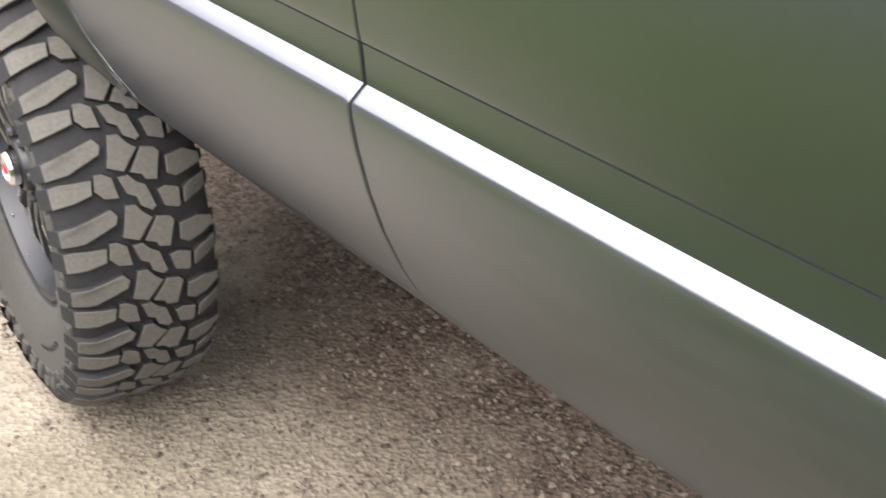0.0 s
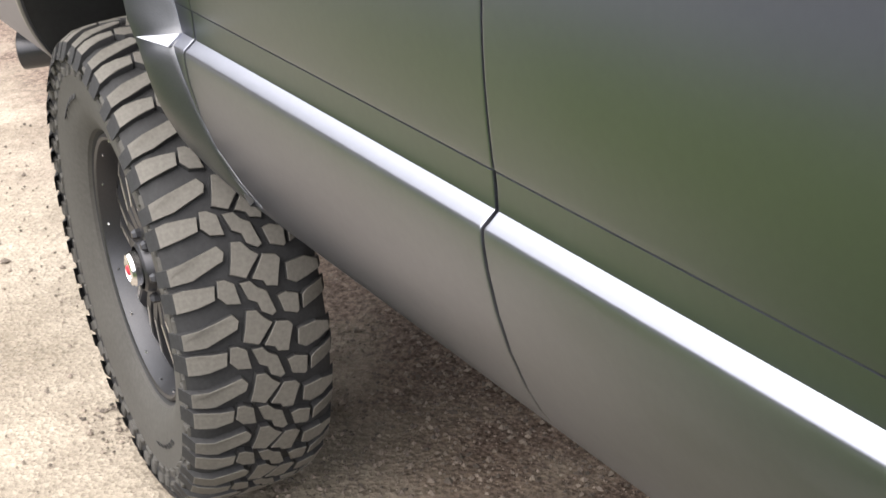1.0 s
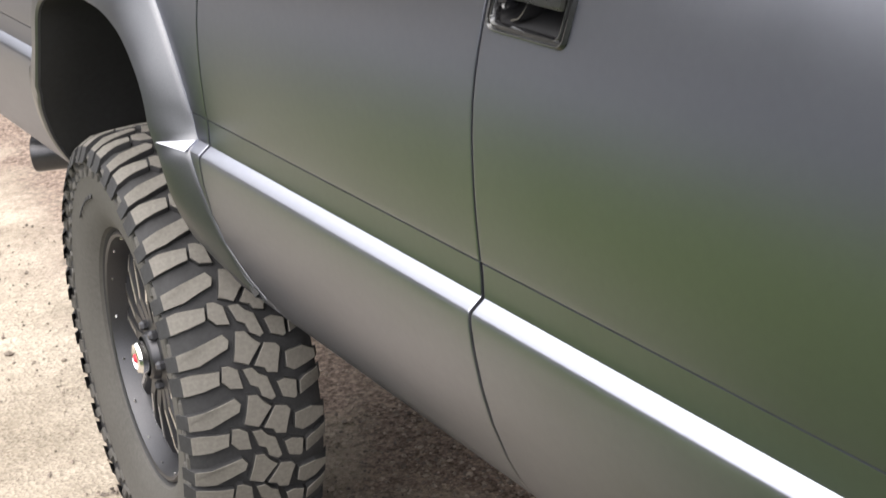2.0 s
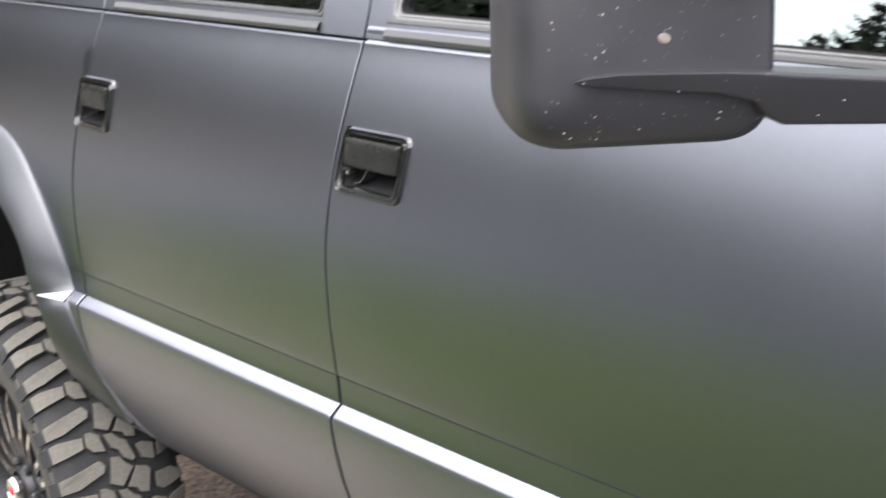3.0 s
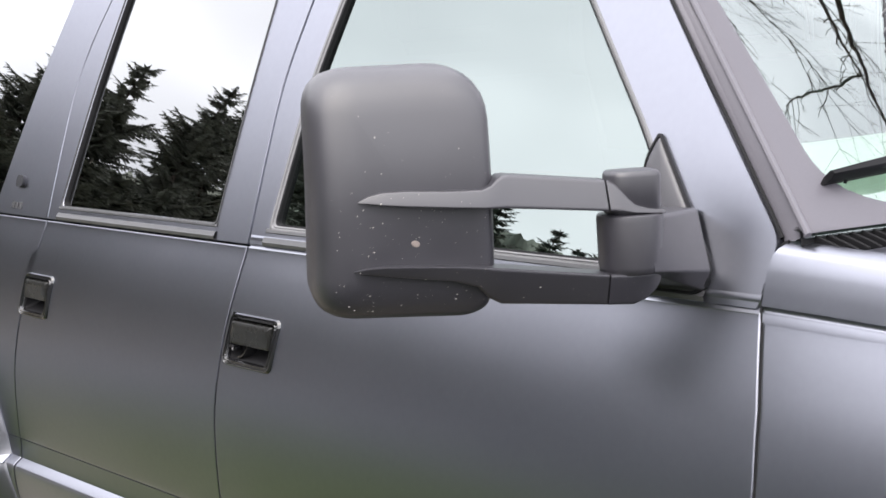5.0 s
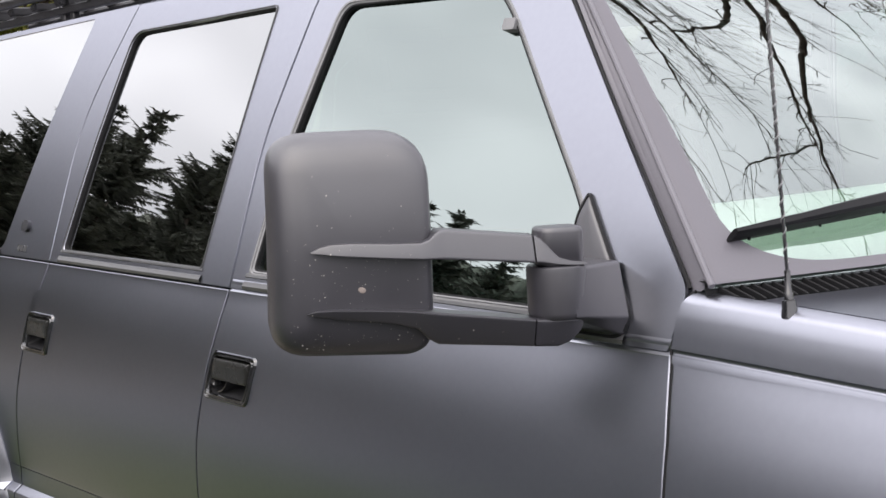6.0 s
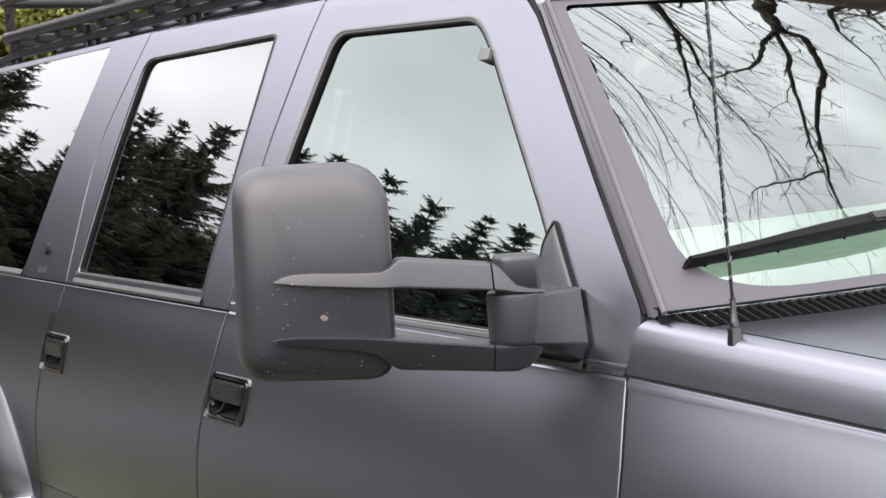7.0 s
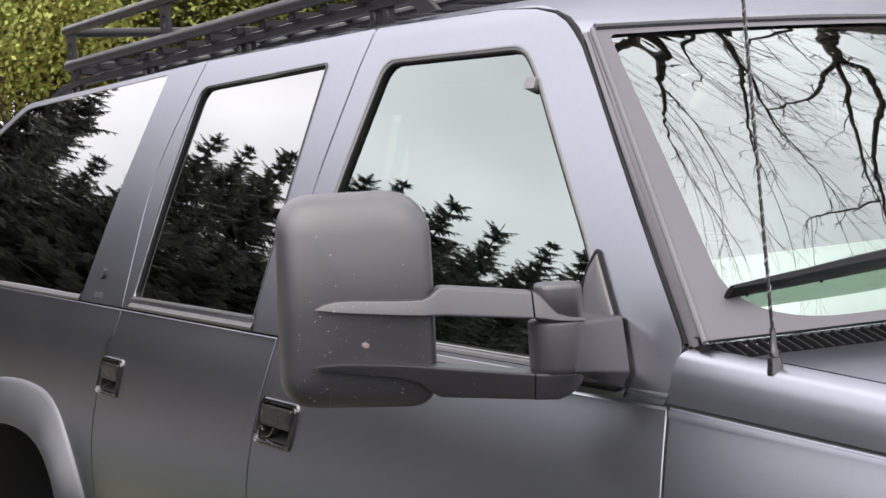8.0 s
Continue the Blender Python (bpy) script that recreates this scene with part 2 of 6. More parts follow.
def lathe(profile, n=64, bm=None, m=None):
    """Turns a list of (along the axle y, radius) about the y axis."""
    loops = []
    for s, r in profile:
        lp = [Vector((r * math.cos(k), s, r * math.sin(k))) for k in (2 * math.pi * i / n for i in range(n))]
        loops.append([m @ p for p in lp] if m else lp)
    return loft(loops, True, (False, False), bm)


def rounded(corners, per=5, straight=4):
    """A closed outline from corners (x, z, radius), all of them sampled alike."""
    out, n = [], len(corners)
    for i, (x, z, r) in enumerate(corners):
        p = Vector((x, z))
        a, b = Vector(corners[i - 1][:2]), Vector(corners[(i + 1) % n][:2])
        da, db = (a - p).normalized(), (b - p).normalized()
        s, e = p + da * r, p + db * r
        for k in range(per + 1):
            t = k / per
            out.append((1 - t) ** 2 * s + 2 * t * (1 - t) * p + t * t * e)
        nx, nz, nr = corners[(i + 1) % n]
        q = Vector((nx, nz))
        f = q + (p - q).normalized() * nr
        for k in range(1, straight):
            out.append(e.lerp(f, k / straight))
    return out


def glaze(ob, outward):
    """Gives the inner face and the rim of a pane the clear inner material."""
    ob.data.materials.append(INNER)
    for f in ob.data.polygons:
        if f.normal.dot(Vector(outward)) < 0.3:
            f.material_index = 1
    return ob


# ---- the vehicle's shape ----
WIDE = 1.94
LOW = [(0.69, 0.0922), (0.7, 0.0662), (0.718, 0.0482), (0.745, 0.0312), (0.78, 0.0142), (0.83, -0.0038), (0.88, -0.0163), (0.93, -0.0248), (0.96, -0.0278), (0.97, -0.028), (0.976, -0.0274), (0.979, -0.0258), (0.9918, -0.0092), (1.02, -0.0092), (1.0322, -0.0098), (1.0334, -0.0098), (1.0340, -0.0076), (1.0352, -0.0076), (1.0358, -0.0101), (1.037, -0.0103), (1.045, -0.0112)]
KNOTS = [(1.045, -0.0112), (1.10, -0.0142), (1.15, -0.0150), (1.20, -0.0134), (1.25, -0.0088), (1.30, 0.0000), (1.35, 0.0113), (1.39, 0.0219), (1.43, 0.0342), (1.455, 0.0424), (1.472, 0.0482), (1.484, 0.0522), (1.4905, 0.0542)]


def smooth(knots, x):
    """A smooth curve through knots."""
    k = max(0, min(len(knots) - 2, sum(1 for q in knots if q[0] <= x) - 1))
    (x0, y0), (x1, y1) = knots[k], knots[k + 1]
    a, c = knots[max(k - 1, 0)], knots[min(k + 2, len(knots) - 1)]
    m0, m1 = (y1 - a[1]) / (x1 - a[0]), (c[1] - y0) / (c[0] - x0)
    t, h = (x - x0) / (x1 - x0), x1 - x0
    return (2 * t ** 3 - 3 * t * t + 1) * y0 + (t ** 3 - 2 * t * t + t) * h * m0 + (3 * t * t - 2 * t ** 3) * y1 + (t ** 3 - t * t) * h * m1


def glass_y(z):
    return 0.063 + 0.325 * (z - 1.52) + 0.06 * (z - 1.52) ** 2


PROFILE = LOW + [(1.045 + 0.0055 * k, smooth(KNOTS, 1.045 + 0.0055 * k)) for k in range(1, 81)] + [(1.4905, 0.0542), (1.496, 0.0556)]
PROFILE += [(1.50 + 0.02 * k, glass_y(1.50 + 0.02 * k)) for k in range(28)][:-1] + [(2.050, 0.2528), (2.060, 0.2580), (2.070, 0.2645), (2.080, 0.2735), (2.090, 0.2870), (2.098, 0.3050)]
PZ, PY = [p[0] for p in PROFILE], [p[1] for p in PROFILE]


def side_y(z):
    return float(np.interp(z, PZ, PY))


def on_side(x, z, depth=0.0, left=False):
    """A point of the vehicle's flank, depth metres below its surface."""
    slope = (side_y(z + 0.006) - side_y(z - 0.006)) / 0.012
    k = 1 / math.hypot(1, slope)
    y = side_y(z) + depth * k
    zz = z - depth * slope * k
    return Vector((x, WIDE - y if left else y, zz))


EDGE = ((0.0, 0.022), (0.0, 0.003), (0.0005, 0.0006), (0.0018, 0.0), (0.0036, 0.0))


def panel(zs, xl, xr, nx, left=False, hole=None, drop=None, edges=(True, True, True, True)):
    """A sheet of the flank between two edges xl(z), xr(z), with its rims rolled inwards and an optional hole."""
    us = [(0.0, o, d) for o, d in EDGE] if edges[0] else [(0.0, 0.0, 0.0)]
    us += [(i / nx, 0.0, 0.0) for i in range(1, nx)]
    us += [(1.0, -o, d) for o, d in reversed(EDGE)] if edges[1] else [(1.0, 0.0, 0.0)]
    vs = [(zs[0] + o, d) for o, d in EDGE] if edges[2] else [(zs[0], 0.0)]
    vs += [(z, 0.0) for z in zs[1:-1]]
    vs += [(zs[-1] - o, d) for o, d in reversed(EDGE)] if edges[3] else [(zs[-1], 0.0)]
    bm = bmesh.new()
    grid = []
    for z, dv in vs:
        a, b = xl(z), xr(z)
        row = []
        for u, o, du in us:
            x = a + (b - a) * u + o
            row.append((x, z, max(du, dv)))
        grid.append(row)
    if hole:
        x0, x1, z0, z1 = hole
        ref = min(grid, key=lambda row: abs(row[0][1] - (z0 + z1) / 2))
        for tgt in (x0, x1):
            k = min((i for i in range(4, len(ref) - 4)), key=lambda i: abs(ref[i][0] - tgt))
            for row in grid:
                if z0 - 0.06 < row[k][1] < z1 + 0.05:
                    row[k] = (tgt, row[k][1], 0.0)
    verts = [[bm.verts.new(on_side(x, z, d, left)) for x, z, d in row] for row in grid]
    for j in range(len(grid) - 1):
        for i in range(len(grid[0]) - 1):
            cx = sum(grid[b][a][0] for a, b in ((i, j), (i + 1, j), (i, j + 1), (i + 1, j + 1))) / 4
            cz = (grid[j][i][1] + grid[j + 1][i][1]) / 2
            if hole and hole[0] < cx < hole[1] and hole[2] < cz < hole[3]:
                continue
            if drop and drop(cx, cz):
                continue
            q = (verts[j][i], verts[j][i + 1], verts[j + 1][i + 1], verts[j + 1][i])
            bm.faces.new(q[::-1] if left else q)
    return bm


def ring(outer, inner, left=False, rows=10, roll_out=True, lip=0.02):
    """A frame between two outlines of (x, z) on the flank, rolled in at both rims."""
    loops = []
    oc = sum((Vector(p) for p in outer), Vector((0, 0))) / len(outer)

    def toward(p, c, d):
        v = Vector(c) - Vector(p)
        return Vector(p) + v.normalized() * d
    if roll_out:
        loops.append([on_side(p[0], p[1], 0.022, left) for p in outer])
        loops.append([on_side(p[0], p[1], 0.002, left) for p in outer])
    for k in range(rows + 1):
        t = k / rows
        loops.append([on_side(*(Vector(a) * (1 - t) + Vector(b) * t), 0.0, left) for a, b in zip([toward(p, oc, 0.0012) for p in outer], inner)])
    ins = [toward(p, oc, 0.003) for p in inner]
    loops.append([on_side(p[0], p[1], 0.003, left) for p in ins])
    loops.append([on_side(p[0], p[1], lip, left) for p in ins])
    return loft(loops)


def pane(outline, depth, left=False, thick=0.004):
    """A window pane that follows the flank, cut into rows between the two sides of its outline."""
    pts = [Vector(p) for p in outline]
    z0, z1 = min(p[1] for p in pts), max(p[1] for p in pts)
    rows = []
    for k in range(31):
        z = z0 + (z1 - z0) * (0.0005 + 0.999 * k / 30)
        xs = [p[0] + (q[0] - p[0]) * (z - p[1]) / (q[1] - p[1]) for p, q in zip(pts, pts[1:] + pts[:1]) if (p[1] - z) * (q[1] - z) <= 0 and abs(q[1] - p[1]) > 1e-9]
        rows.append([on_side(min(xs) + (max(xs) - min(xs)) * i / 4, z, depth, left) for i in range(5)])
    bm = loft(rows, closed=False)
    thicken(bm, thick)
    return bm


def gap_b(z):
    return float(np.interp(z, [0.69, 1.10, 1.21, 1.35, 1.49, 1.76, 1.89, 2.07, 2.1], [-1.110, -1.108, -1.107, -1.095, -1.073, -1.066, -1.05, -0.995, -0.985]))


def gap_c(z):
    return float(np.interp(z, [0.69, 0.76, 0.85, 0.93, 1.02, 1.10, 1.185, 1.35, 1.485], [-1.79, -1.84, -1.90, -1.90, -1.893, -1.888, -1.88, -1.852, -1.815]))


def gap_a(z):
    return float(np.interp(z, [0.69, 1.30, 1.39, 1.497, 1.58], [0.030, 0.027, 0.019, 0.000, 0.012]))


def slit(z):
    """Half the width of a door gap: wider below the ledge."""
    return 0.0028 if z < 1.034 else 0.0014


Z_DOOR = [p[0] for p in LOW[:-1]] + [1.045, 1.06, 1.08, 1.10, 1.13, 1.16, 1.19, 1.22, 1.25, 1.28, 1.306, 1.333, 1.360, 1.388, 1.41, 1.425, 1.44, 1.45, 1.458, 1.466, 1.473, 1.479, 1.484, 1.488, 1.4905, 1.496]


# ---- the vehicle ----
car = thing("sport_utility_vehicle", "lifted satin grey four-door off-road vehicle parked on gravel", "car", at=(-1.0, 0.97, 0.03))


def cpart(name, bm, material, parent=None, label="", sharp=38.0):
    """A part of the vehicle, built in world coordinates."""
    ob = part(name, bm, material, parent or car, label, sharp)
    if parent is None:
        ob.matrix_parent_inverse = Matrix.Translation(-Vector(car.location))
    return ob


def rect_loop(x0, x1, z0, z1, r, depth, left=False, per=4, skew=0.0):
    return [on_side(p[0] + skew * (p[1] - z0), p[1], depth, left) for p in rounded([(x0, z0, r), (x1, z0, r), (x1, z1, r), (x0, z1, r)], per, 2)]


def tilted_loop(x0, x1, z0, z1, r, low, high, left, skew):
    """A rounded rectangle on the flank whose depth runs from low at its foot to high at its top."""
    return [on_side(p[0] + skew * (p[1] - z0), p[1], low + (high - low) * (p[1] - z0) / (z1 - z0), left) for p in rounded([(x0, z0, r), (x1, z0, r), (x1, z1, r), (x0, z1, r)], 4, 2)]


def handle_set(door, x0, x1, z0, z1, lock, left):
    """A recessed paddle handle with its ribbed bezel."""
    sk = 0.16
    spec = ((-0.001, 0.006), (-0.001, -0.0004), (0.0014, -0.0046), (0.0024, -0.0046), (0.0042, -0.0004), (0.0050, -0.0004), (0.0070, -0.0048), (0.0080, -0.0048), (0.0104, 0.0008), (0.0112, 0.007))
    bz = loft([rect_loop(x0 + i, x1 - i, z0 + i, z1 - i, 0.013 - i * 0.4, d, left, skew=sk) for i, d in spec])
    handle = part("handle", bz, BEZEL, door, "glossy black recessed paddle door handle", 24)
    i = 0.0100
    pk = loft([rect_loop(x0 + i, x1 - i, z0 + i, z1 - i, 0.008, 0.004, left, skew=sk), tilted_loop(x0 + i + 0.002, x1 - i - 0.002, z0 + i + 0.003, z1 - i, 0.008, 0.008, 0.016, left, sk),
               tilted_loop(x0 + i + 0.005, x1 - i - 0.005, z0 + i + 0.009, z1 - i, 0.008, 0.020, 0.026, left, sk), rect_loop(x0 + i + 0.02, x1 - i - 0.02, z0 + i + 0.022, z1 - i - 0.01, 0.004, 0.034, left, skew=sk)], cap=(False, True))
    part("pocket", pk, COWL, handle)
    zm = z0 + (z1 - z0) * 0.42
    fl = loft([tilted_loop(x0 + 0.0125, x1 - 0.0115, zm, z1 - 0.012, 0.003, 0.012, 0.012, left, sk), tilted_loop(x0 + 0.0125, x1 - 0.0115, zm, z1 - 0.012, 0.003, 0.0, -0.003, left, sk),
               tilted_loop(x0 + 0.014, x1 - 0.013, zm + 0.0012, z1 - 0.0135, 0.003, -0.0015, -0.0055, left, sk), tilted_loop(x0 + 0.017, x1 - 0.016, zm + 0.004, z1 - 0.019, 0.003, -0.0020, -0.0068, left, sk),
               tilted_loop(x0 + 0.03, x1 - 0.03, zm + 0.010, z1 - 0.024, 0.003, -0.0024, -0.0064, left, sk)], cap=(False, True))
    part("paddle", fl, PADDLE, handle)
    if lock:
        p = on_side(x0 + 0.022, z0 + 0.030, 0.004, left)
        out = -1 if not left else 1
        part("key_cylinder", loft([circle_pts(p + Vector((0, -0.012 * out, 0)), 0.0068, (0, 1, 0), 16), circle_pts(p, 0.0068, (0, 1, 0), 16), circle_pts(p + Vector((0, 0.0015 * out, 0)), 0.0058, (0, 1, 0), 16), circle_pts(p + Vector((0, -0.001 * out, 0)), 0.003, (0, 1, 0), 16)], cap=(False, True)), SATIN_BLACK, handle)
        fin = bmesh.new()
        pts = [(x0 + 0.036 + 0.032 * (k / 5) ** 0.6, z0 + 0.014 + 0.036 * (k / 5) ** 1.6) for k in range(6)]
        loft([[on_side(x, z, d, left) for x, z in pts] for d in (0.026, 0.004)], closed=False, bm=fin)
        thicken(fin, 0.002)
        part("rib", fin, BEZEL, handle)
        step = loft([rect_loop(x0 + 0.011, x0 + 0.030, zm - 0.006, zm - 0.002, 0.001, d, left, skew=sk) for d in (0.010, -0.001, -0.0016)], cap=(False, True))
        part("lock_shelf", step, SATIN_BLACK, handle)


def seal_strip(x0, x1, z0, z1, depth, left, parent, name="window_seal"):
    lo = [(z0, depth), (z0, -0.002), (z0 + 0.005, -0.005), (z0 + 0.013, -0.0025), (z0 + 0.015, 0.0015), (z1 - 0.010, 0.0015), (z1 - 0.008, -0.002), (z1 - 0.002, -0.001), (z1, depth)]
    n = 12
    bm = loft([[on_side(x0 + (x1 - x0) * k / n, z, d, left) for z, d in lo] for k in range(n + 1)], closed=False)
    return part(name, bm, BELT, parent, "dark grey ribbed rubber below the window")


FW = [(-1.020, 1.526, 0.012), (-0.10, 1.526, 0.02), (-0.225, 1.700, 0.03), (-0.445, 1.962, 0.034), (-0.500, 2.012, 0.034), (-0.925, 2.012, 0.035), (-0.990, 1.765, 0.05)]
RW = [(-1.762, 1.526, 0.014), (-1.182, 1.526, 0.014), (-1.160, 1.78, 0.02), (-1.136, 2.016, 0.012), (-1.676, 1.992, 0.035), (-1.725, 1.76, 0.03)]
QW = [(-3.26, 1.512, 0.03), (-2.065, 1.512, 0.02), (-1.985, 1.77, 0.02), (-1.885, 2.034, 0.012), (-2.80, 1.986, 0.05), (-3.02, 1.90, 0.05)]


def make_side(left):
    """The doors, fender and quarter of one flank."""
    # front door
    hole_f = (-1.077, -0.946, 1.306, 1.382)
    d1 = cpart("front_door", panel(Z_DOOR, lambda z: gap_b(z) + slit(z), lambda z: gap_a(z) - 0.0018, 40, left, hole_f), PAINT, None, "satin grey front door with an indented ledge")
    out = [(-1.0700, 1.499, 0.004), (-0.0065, 1.499, 0.004), (0.007, 1.580, 0.016), (-0.300, 1.9425, 0.03), (-0.4165, 2.0785, 0.11), (-0.989, 2.075, 0.01), (-1.0655, 1.765, 0.06)]
    part("window_frame", ring(rounded(out), rounded(FW), left), PAINT, d1, "satin grey window frame and windscreen pillar")
    glaze(part("window_glass", pane(rounded(FW), 0.009, left), CLEAR, d1, "clear green-tinted side window"), (0, 1 if left else -1, 0.3))
    seal_strip(-1.026, -0.085, 1.500, 1.530, 0.014, left, d1)
    fold = ((1.4915, 0.0006), (1.4935, -0.0004), (1.4960, 0.0006), (1.4990, 0.0026), (1.5015, 0.0030), (1.5060, 0.0004), (1.5095, -0.0012), (1.5130, -0.0008), (1.5170, 0.0006))
    part("crease", loft([[on_side(x, z, d, left) for z, d in fold] for x in (-1.066, -0.70, -0.40, -0.20, -0.10, -0.05, -0.0035)], closed=False), PAINT, d1)
    rim = [Vector(p) for p in rounded(FW)]
    c = sum(rim, Vector((0, 0))) / len(rim)
    part("glass_channel", loft([[on_side(*(c + (p - c) * k), d, left) for p in rim] for k, d in ((1.006, 0.012), (1.006, 0.001), (1.000, -0.0012), (0.988, -0.0012), (0.985, 0.0012), (0.982, 0.0012), (0.978, -0.0004), (0.968, 0.0012), (0.964, 0.006), (0.963, 0.014))]), SEAL, d1)
    part("glass_run", loft([[on_side(*(c + (p - c) * k), d, left) for p in rim] for k, d in ((0.970, 0.006), (0.968, 0.0004), (0.958, 0.0010), (0.956, 0.010))]), COWL, d1, "black rubber run inside the window seal")
    clip = loft([rect_loop(-0.467, -0.440, 1.936, 1.954, 0.003, d, left) for d in (0.012, -0.004, -0.006)], cap=(False, True))
    part("visor_clip", clip, SEAL, d1, "small grey clip on the window edge")
    handle_set(d1, -1.089, -0.948, 1.301, 1.387, True, left)
    # rear door
    hole_r = (-1.856, -1.740, 1.306, 1.388)
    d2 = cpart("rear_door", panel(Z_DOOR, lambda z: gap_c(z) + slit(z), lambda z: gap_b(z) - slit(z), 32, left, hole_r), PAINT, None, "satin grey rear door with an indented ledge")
    out = [(-1.812, 1.499, 0.004), (-1.0745, 1.499, 0.004), (-1.0700, 1.765, 0.06), (-0.9935, 2.075, 0.01), (-1.692, 2.055, 0.008), (-1.815, 1.80, 0.10)]
    part("window_frame", ring(rounded(out), rounded(RW), left), PAINT, d2)
    glaze(part("window_glass", pane(rounded(RW), 0.009, left), TINT, d2, "dark tinted rear door window"), (0, 1 if left else -1, 0.3))
    seal_strip(-1.770, -1.176, 1.500, 1.530, 0.014, left, d2)
    rim = [Vector(p) for p in rounded(RW)]
    c = sum(rim, Vector((0, 0))) / len(rim)
    part("glass_channel", loft([[on_side(*(c + (p - c) * k), d, left) for p in rim] for k, d in ((1.004, 0.012), (1.004, 0.002), (0.996, 0.001), (0.988, 0.003), (0.984, 0.008), (0.983, 0.014))]), COWL, d2)
    part("window_bead", loft([[on_side(*(c + (p - c) * k), d, left) for p in rim] for k, d in ((1.016, 0.001), (1.013, -0.0022), (1.006, -0.0022), (1.000, 0.003))]), BELT, d2, "dark rubber bead round the window")
    handle_set(d2, -1.866, -1.745, 1.303, 1.389, False, left)
    # quarter panel
    def in_arch(x, z):
        return ((x + 2.36) / 0.40) ** 4 + max((z - 0.3) / 0.92, 0) ** 4 < 1
    zq = [0.72] + [z for z in Z_DOOR if z > 0.74]
    q = cpart("quarter_panel", panel(zq, lambda z: -3.50, lambda z: gap_c(z) - slit(z), 60, left, None, in_arch), PAINT, None, "satin grey rear quarter panel over the wheel")
    out = [(-3.36, 1.499, 0.05), (-1.8140, 1.499, 0.004), (-1.8172, 1.80, 0.10), (-1.6945, 2.055, 0.008), (-2.815, 1.999, 0.05), (-3.055, 1.905, 0.05)]
    part("window_frame", ring(rounded(out), rounded(QW), left, lip=0.010), PAINT, q)
    glaze(part("quarter_window", pane(rounded(QW), 0.002, left), TINT, q, "dark tinted rear quarter window"), (0, 1 if left else -1, 0.3))
    seal_strip(-3.05, -2.068, 1.498, 1.514, 0.014, left, q)
    badge = loft([rect_loop(-1.975, -1.945, 1.556, 1.580, 0.010, d, left) for d in (0.004, -0.006, -0.008)], cap=(False, True))
    part("badge", badge, RIM_BLACK, q, "small dark badge on the pillar")
    for k in range(3):
        part("badge_bar", loft([rect_loop(-1.985 + 0.017 * k, -1.972 + 0.017 * k, 1.512, 1.526, 0.002, d, left) for d in (0.004, -0.002)], cap=(False, True)), BELT, q)
    # front fender, with an arch over the front wheel
    zf = [0.72] + [z for z in Z_DOOR if z > 0.74] + [1.499]
    f_arch = lambda x, z: ((x - 0.60) / 0.47) ** 4 + max((z - 0.3) / 0.88, 0) ** 4 < 1
    bm = panel(zf, lambda z: gap_a(z) + 0.0018, lambda z: 1.45, 44, left, None, f_arch)
    for v in bm.verts:
        v.co.z -= 0.036 * max(0.0, v.co.x) * max(0.0, (v.co.z - 1.38) / 0.12)
    f = cpart("front_fender", bm, PAINT, None, "satin grey front fender")
    secs = []
    for k in range(25):
        x = 0.020 + 1.43 * (k / 24) ** 1.6
        fall = 0.050 * max(0.0, x - 0.012)
        top = 1.5765 - fall
        dip = 0.036 * max(0.0, x)
        row = [(0.052, 1.484 - dip), (0.0550, 1.4950 - dip), (0.0575, 1.4990 - dip), (0.0573, 1.5015 - dip), (0.0535, 1.5050 - dip), (0.0545, 1.510 - dip), (0.0572, 1.522 - dip * 0.9), (0.0618, 1.544 - fall * 0.5 - dip * 0.4), (0.0680, top - 0.0130), (0.0730, top - 0.0062), (0.0815, top - 0.0012), (0.0965, top + 0.001), (0.0990, top - 0.001), (0.1000, top - 0.02)]
        back = max(0.0, 1 - (x - 0.020) / 0.06)
        secs.append([Vector((x - back * float(np.interp(z, [1.484, 1.500, 1.540, 1.556, 1.567, 1.5735, 1.5775], [0.0165, 0.0185, 0.0165, 0.0145, 0.010, 0.004, 0.0])), WIDE - y if left else y, z)) for y, z in row])
    secs.insert(0, [p + Vector((0, (-0.02 if left else 0.02), -0.004)) for p in secs[0]])
    # black tubes laid in the fender gap stand in for its shade
    behind = [on_side(x, z, 0.0035, left) for x, z in ((0.004, 1.470), (0.000, 1.485), (-0.0025, 1.500), (0.0018, 1.540), (0.0042, 1.556), (0.0078, 1.567), (0.0125, 1.574), (0.019, 1.578))]
    cpart("gap_shade", tube(behind, 0.0030, 8), COWL)
    cpart("gap_shade", tube([on_side(gap_a(z) + 0.0012, z, 0.0026, left) for z in (1.04, 1.10, 1.18, 1.26, 1.32, 1.39, 1.44, 1.485)], 0.0033, 8), COWL)
    part("fender_top", loft(secs, closed=False), PAINT, f)
    # pillars behind the gaps between the doors
    for lo, hi, wid in ((-1.075, -0.985, 0.05), (-1.825, -1.69, 0.07)):
        zs_p = [1.46 + 0.62 * k / 10 for k in range(11)]
        cs = [lo + (hi - lo) * max(0.0, (z - 1.76) / 0.33) ** 1.2 for z in zs_p]
        pl = loft([[on_side(c + dx, z, d, left) for dx, d in ((-wid, 0.026), (wid, 0.026), (wid, 0.05), (-wid, 0.05))] for z, c in zip(zs_p, cs)], cap=(True, True))
        cpart("inner_pillar", pl, UNDER)
    # sill under the doors
    s = loft([[Vector((x, WIDE - y if left else y, z)) for y, z in ((0.10, 0.70), (0.12, 0.685), (0.30, 0.68), (0.32, 0.74))] for x in (-1.85, 0.05)], closed=False)
    cpart("sill", s, UNDER)
    return d1


